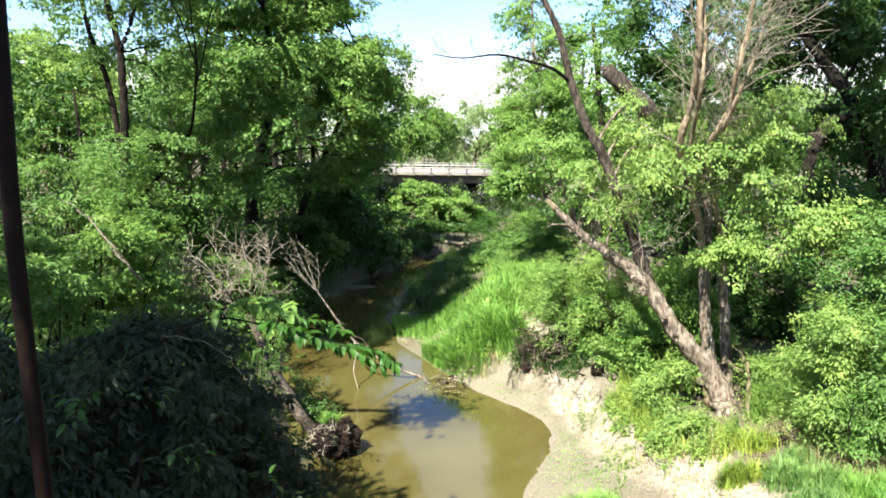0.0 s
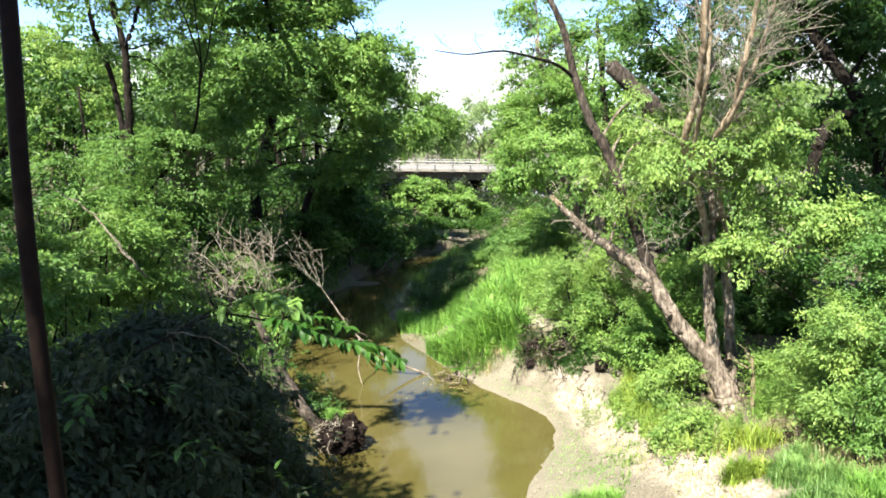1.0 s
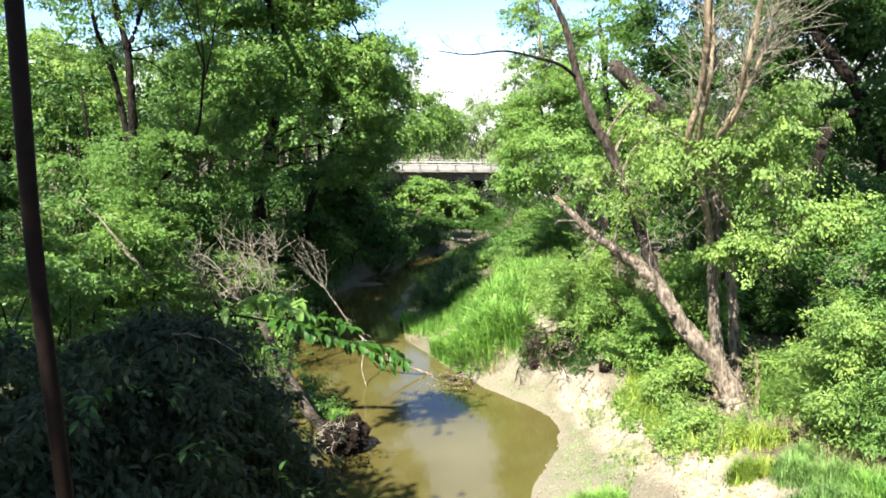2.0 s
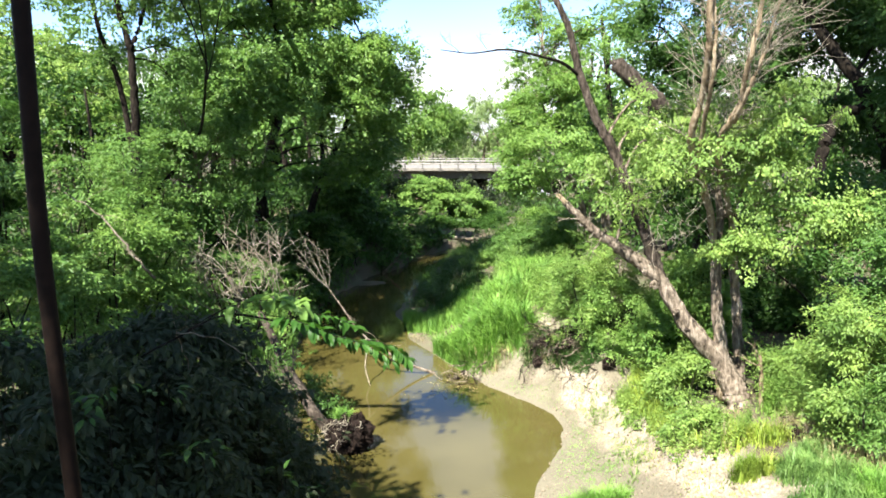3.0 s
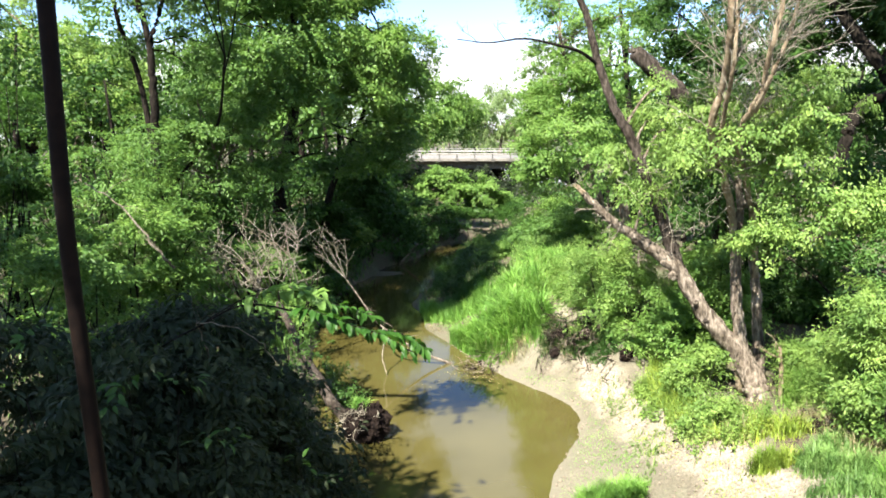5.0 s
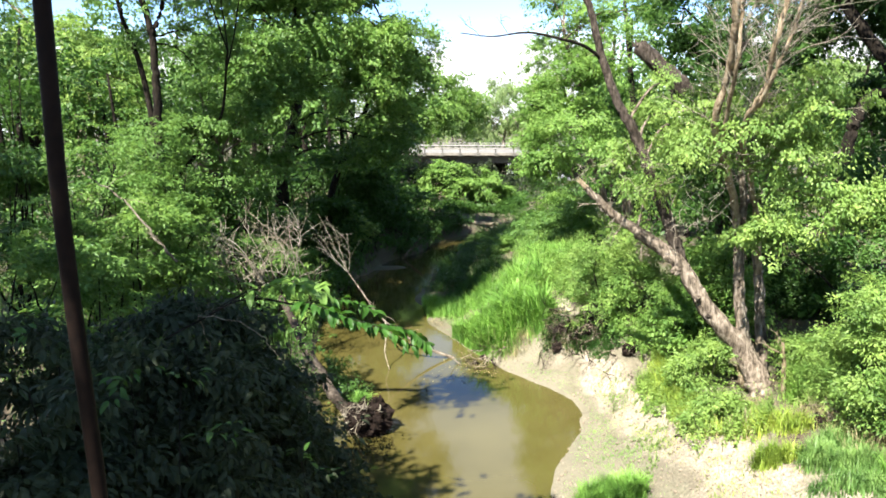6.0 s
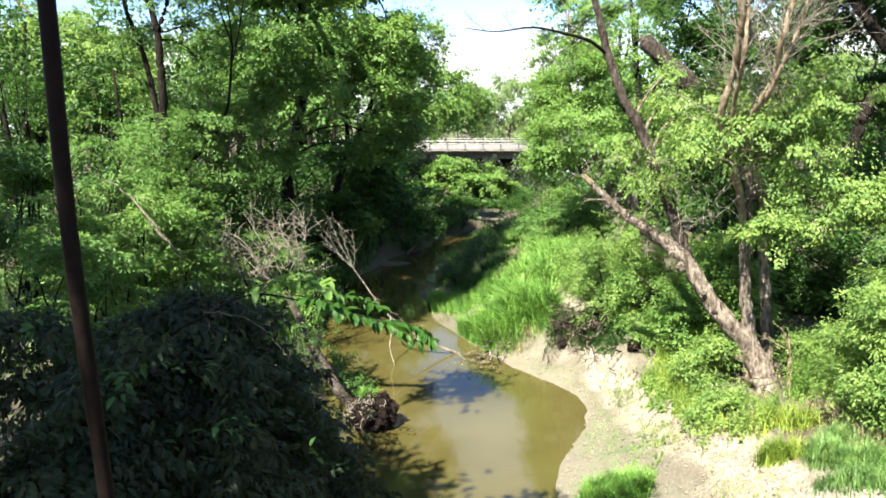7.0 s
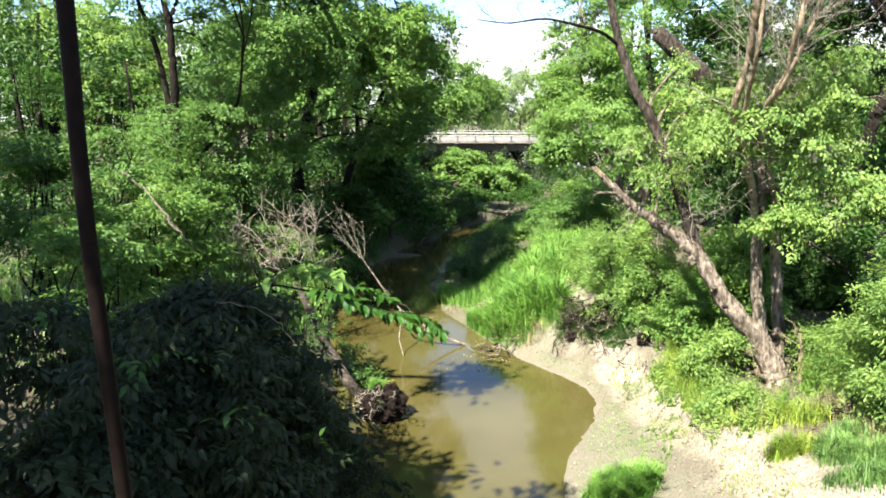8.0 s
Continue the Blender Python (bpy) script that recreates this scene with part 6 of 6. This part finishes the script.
def sapling():
    """An arching young stem that carries feather-shaped leaves out over the water."""
    r = np.random.default_rng(126)
    a = anchor("sapling", (-4.2, 6.9, float(land(-4.2, 6.9))), "arching sapling with glossy feather-shaped leaves over the creek", "sapling")
    g = float(land(-4.2, 6.9))
    path = smooth_path([(-4.2, 6.9, g - 0.1), (-3.9, 6.8, 2.8), (-3.4, 6.6, 4.1), (-2.64, 6.5, 4.61), (-2.19, 6.4, 4.81), (-1.68, 6.2, 4.80), (-1.22, 6.1, 4.68), (-0.83, 6.0, 4.58), (-0.52, 6.0, 4.44)], 5, r)
    part_of("stem", limb_mesh("stem", [tube(path, taper(len(path), 0.014, 0.005), 6)], BARK_DARK), a)
    ribs = [((-2.62, 6.5, 4.64), (-2.18, 6.4, 4.88), (-1.75, 6.3, 4.97), (-1.40, 6.3, 4.90)), ((-1.75, 6.25, 4.84), (-1.5, 6.1, 4.84), (-1.25, 6.0, 4.78), (-1.05, 6.0, 4.68)),
            ((-1.25, 6.1, 4.7), (-1.0, 6.0, 4.68), (-0.75, 5.95, 4.6), (-0.52, 5.95, 4.44)), ((-0.95, 6.05, 4.62), (-0.75, 6.15, 4.6), (-0.58, 6.2, 4.52), (-0.42, 6.2, 4.4)),
            ((-1.6, 6.2, 4.78), (-1.4, 6.4, 4.8), (-1.15, 6.55, 4.72), (-0.95, 6.6, 4.6)), ((-2.5, 6.5, 4.68), (-2.2, 6.7, 4.86), (-1.85, 6.8, 4.92), (-1.55, 6.8, 4.86))]
    looks = ((9, 0.2, 0.15), (5, 0.15, 0.45), (3, 0.14, 0.75), (3, 0.14, 0.85), (6, 0.13, 0.5), (14, 0.16, 0.35))
    for number, (rib, (first, blade, hang)) in enumerate(zip(ribs, looks)):
        q = smooth_path(rib, 8, r)
        stalk = part_of("leaf_rib", limb_mesh("leaf_rib", [tube(q, taper(len(q), 0.006, 0.002), 4)], BARK_DARK), a)
        i = np.repeat(np.arange(first, len(q)), 2)
        t = unit(np.gradient(q, axis=0))[i]
        sgn = np.tile([1.0, -1.0], len(i) // 2)
        side = unit(np.cross(t, [0, 0, 1.0])) * sgn[:, None]
        way = side * 0.9 + t * 0.5 + np.array([0, 0, -hang]) + r.normal(0, 0.5, (len(i), 3))
        face = np.array([0, 0, 1.0]) + side * 0.3 + r.normal(0, 0.3, (len(i), 3))
        v, f = blades(q[i], way, blade * (0.55 + 0.75 * r.random(len(i))), face, FINE_BLADE, FINE_FACES)
        for k in range(len(i)):
            # two fronds look sunlit through a lighter leaf colour; the leaves are alike
            part_of("leaflet", mesh_of("leaflet", v[10 * k:10 * k + 10], FINE_FACES, LEAF_FRESH if number in (0, 5) else LEAF_GLOSSY), stalk)


brush_pile()
fallen_branch()
fallen_log()
dead_tree()
snag()
bare_twigs_of_leaning_tree()
twigs_on_bare_limb()
broken_end()
trunk_knots()
sapling()
loose_log("log", "pale driftwood log on the far muddy bend", [(-0.6, 41.3, 0.52), (0.6, 41.3, 0.36), (2.0, 41.4, 0.33), (3.4, 41.8, 0.42)], 0.13, 0.07, BARK_DEAD, 131)
loose_log("log", "weathered log leaning on the shaded bank", [(-3.5, 32.6, 0.0), (-3.1, 32.8, 0.45), (-2.6, 33.0, 0.95)], 0.07, 0.04, BARK_DEAD, 132)
loose_log("dead_branch", "pale dead branch lying across green shrubs", [(-5.15, 11.5, 4.2), (-5.3, 11.28, 4.51), (-5.62, 11.28, 4.99), (-5.95, 11.28, 5.39), (-6.45, 11.28, 5.73)], 0.024, 0.01, BARK_DEAD, 133)
grass(141, "grass_tuft", "bright grass tuft on the upturned roots", [(-2.4, 13.62, 0.2, 0.14, 300)], GRASS, 0.24, 0.014, 1.4, level=0.68)
loose_log("dead_branch", "thin grey vine stem arching over dark shrubs", [(-2.9, 7.3, 3.5), (-2.84, 6.9, 4.3), (-2.72, 6.5, 4.61), (-2.33, 6.5, 4.55), (-2.11, 6.5, 4.4), (-1.97, 6.5, 4.2)], 0.006, 0.004, BARK_DEAD, 135)


def exposed_roots(label, place, spread, count, seed, mat):
    """Roots and clods laid bare where the bank has slipped."""
    r = np.random.default_rng(seed)
    x, y = place
    a = anchor("exposed_roots", (x, y, float(land(x, y))), label, "roots")
    for k in range(count):
        sx, sy = x + r.normal(0, spread), y + r.normal(0, spread * 0.7)
        s = (sx, sy, float(land(sx, sy)) + 0.05 + 0.25 * r.random())
        part_of("root", limb_mesh("root", bare(r, s, (r.normal(-0.4, 0.8), r.normal(-0.7, 0.4), r.normal(-0.35, 0.4)), 0.3 + 0.45 * r.random(), 0.014, 4, 1, 0.6), mat if k % 3 else ROOT), a)
    for k in range(4):
        sx, sy = x + r.normal(0, spread * 0.6), y + r.normal(0, spread * 0.5)
        bm = bmesh.new()
        bmesh.ops.create_icosphere(bm, subdivisions=3, radius=0.09 + 0.08 * r.random())
        off = Vector(r.normal(0, 5, 3).tolist())
        for v in bm.verts:
            v.co = v.co * (1 + 0.45 * noise.fractal(v.co * 7 + off, 0.6, 2.0, 4)) + Vector((sx, sy, float(land(sx, sy)) + 0.06))
        me = bpy.data.meshes.new("clod")
        bm.to_mesh(me)
        bm.free()
        me.materials.append(ROOT)
        part_of("clod", me, a)


exposed_roots("dark tangled roots under the overhanging shrub", (3.65, 15.9), 0.3, 26, 151, BARK)
exposed_roots("dark dead roots hanging over the slumped bank", (2.45, 17.3), 0.36, 50, 157, BARK_UMBER)
exposed_roots("dark dead roots hanging over the slumped bank", (2.95, 16.9), 0.3, 50, 158, BARK)
exposed_roots("brown dead roots on the slipped bank", (5.95, 10.8), 0.22, 26, 152, BARK_DEAD)
exposed_roots("brown dead roots on the slipped bank", (6.6, 9.9), 0.3, 22, 153, BARK_DEAD)
exposed_roots("brown dead roots on the slipped bank", (5.45, 10.35), 0.14, 12, 159, BARK_DEAD)
exposed_roots("small heap of driftwood twigs at the waterline", (0.0, 17.7), 0.34, 44, 154, BARK_DEAD)
loose_log("dead_branch", "thin dead stick leaning out of the bank", [(3.3, 17.6, 1.5), (2.9, 17.4, 2.0), (2.55, 17.2, 2.35)], 0.035, 0.015, BARK, 155)
loose_log("dead_branch", "pale split stake beside the leaning trunk", [(5.75, 12.3, 1.2), (5.7, 12.3, 1.9), (5.66, 12.3, 2.3)], 0.05, 0.025, BARK_TAN, 156)
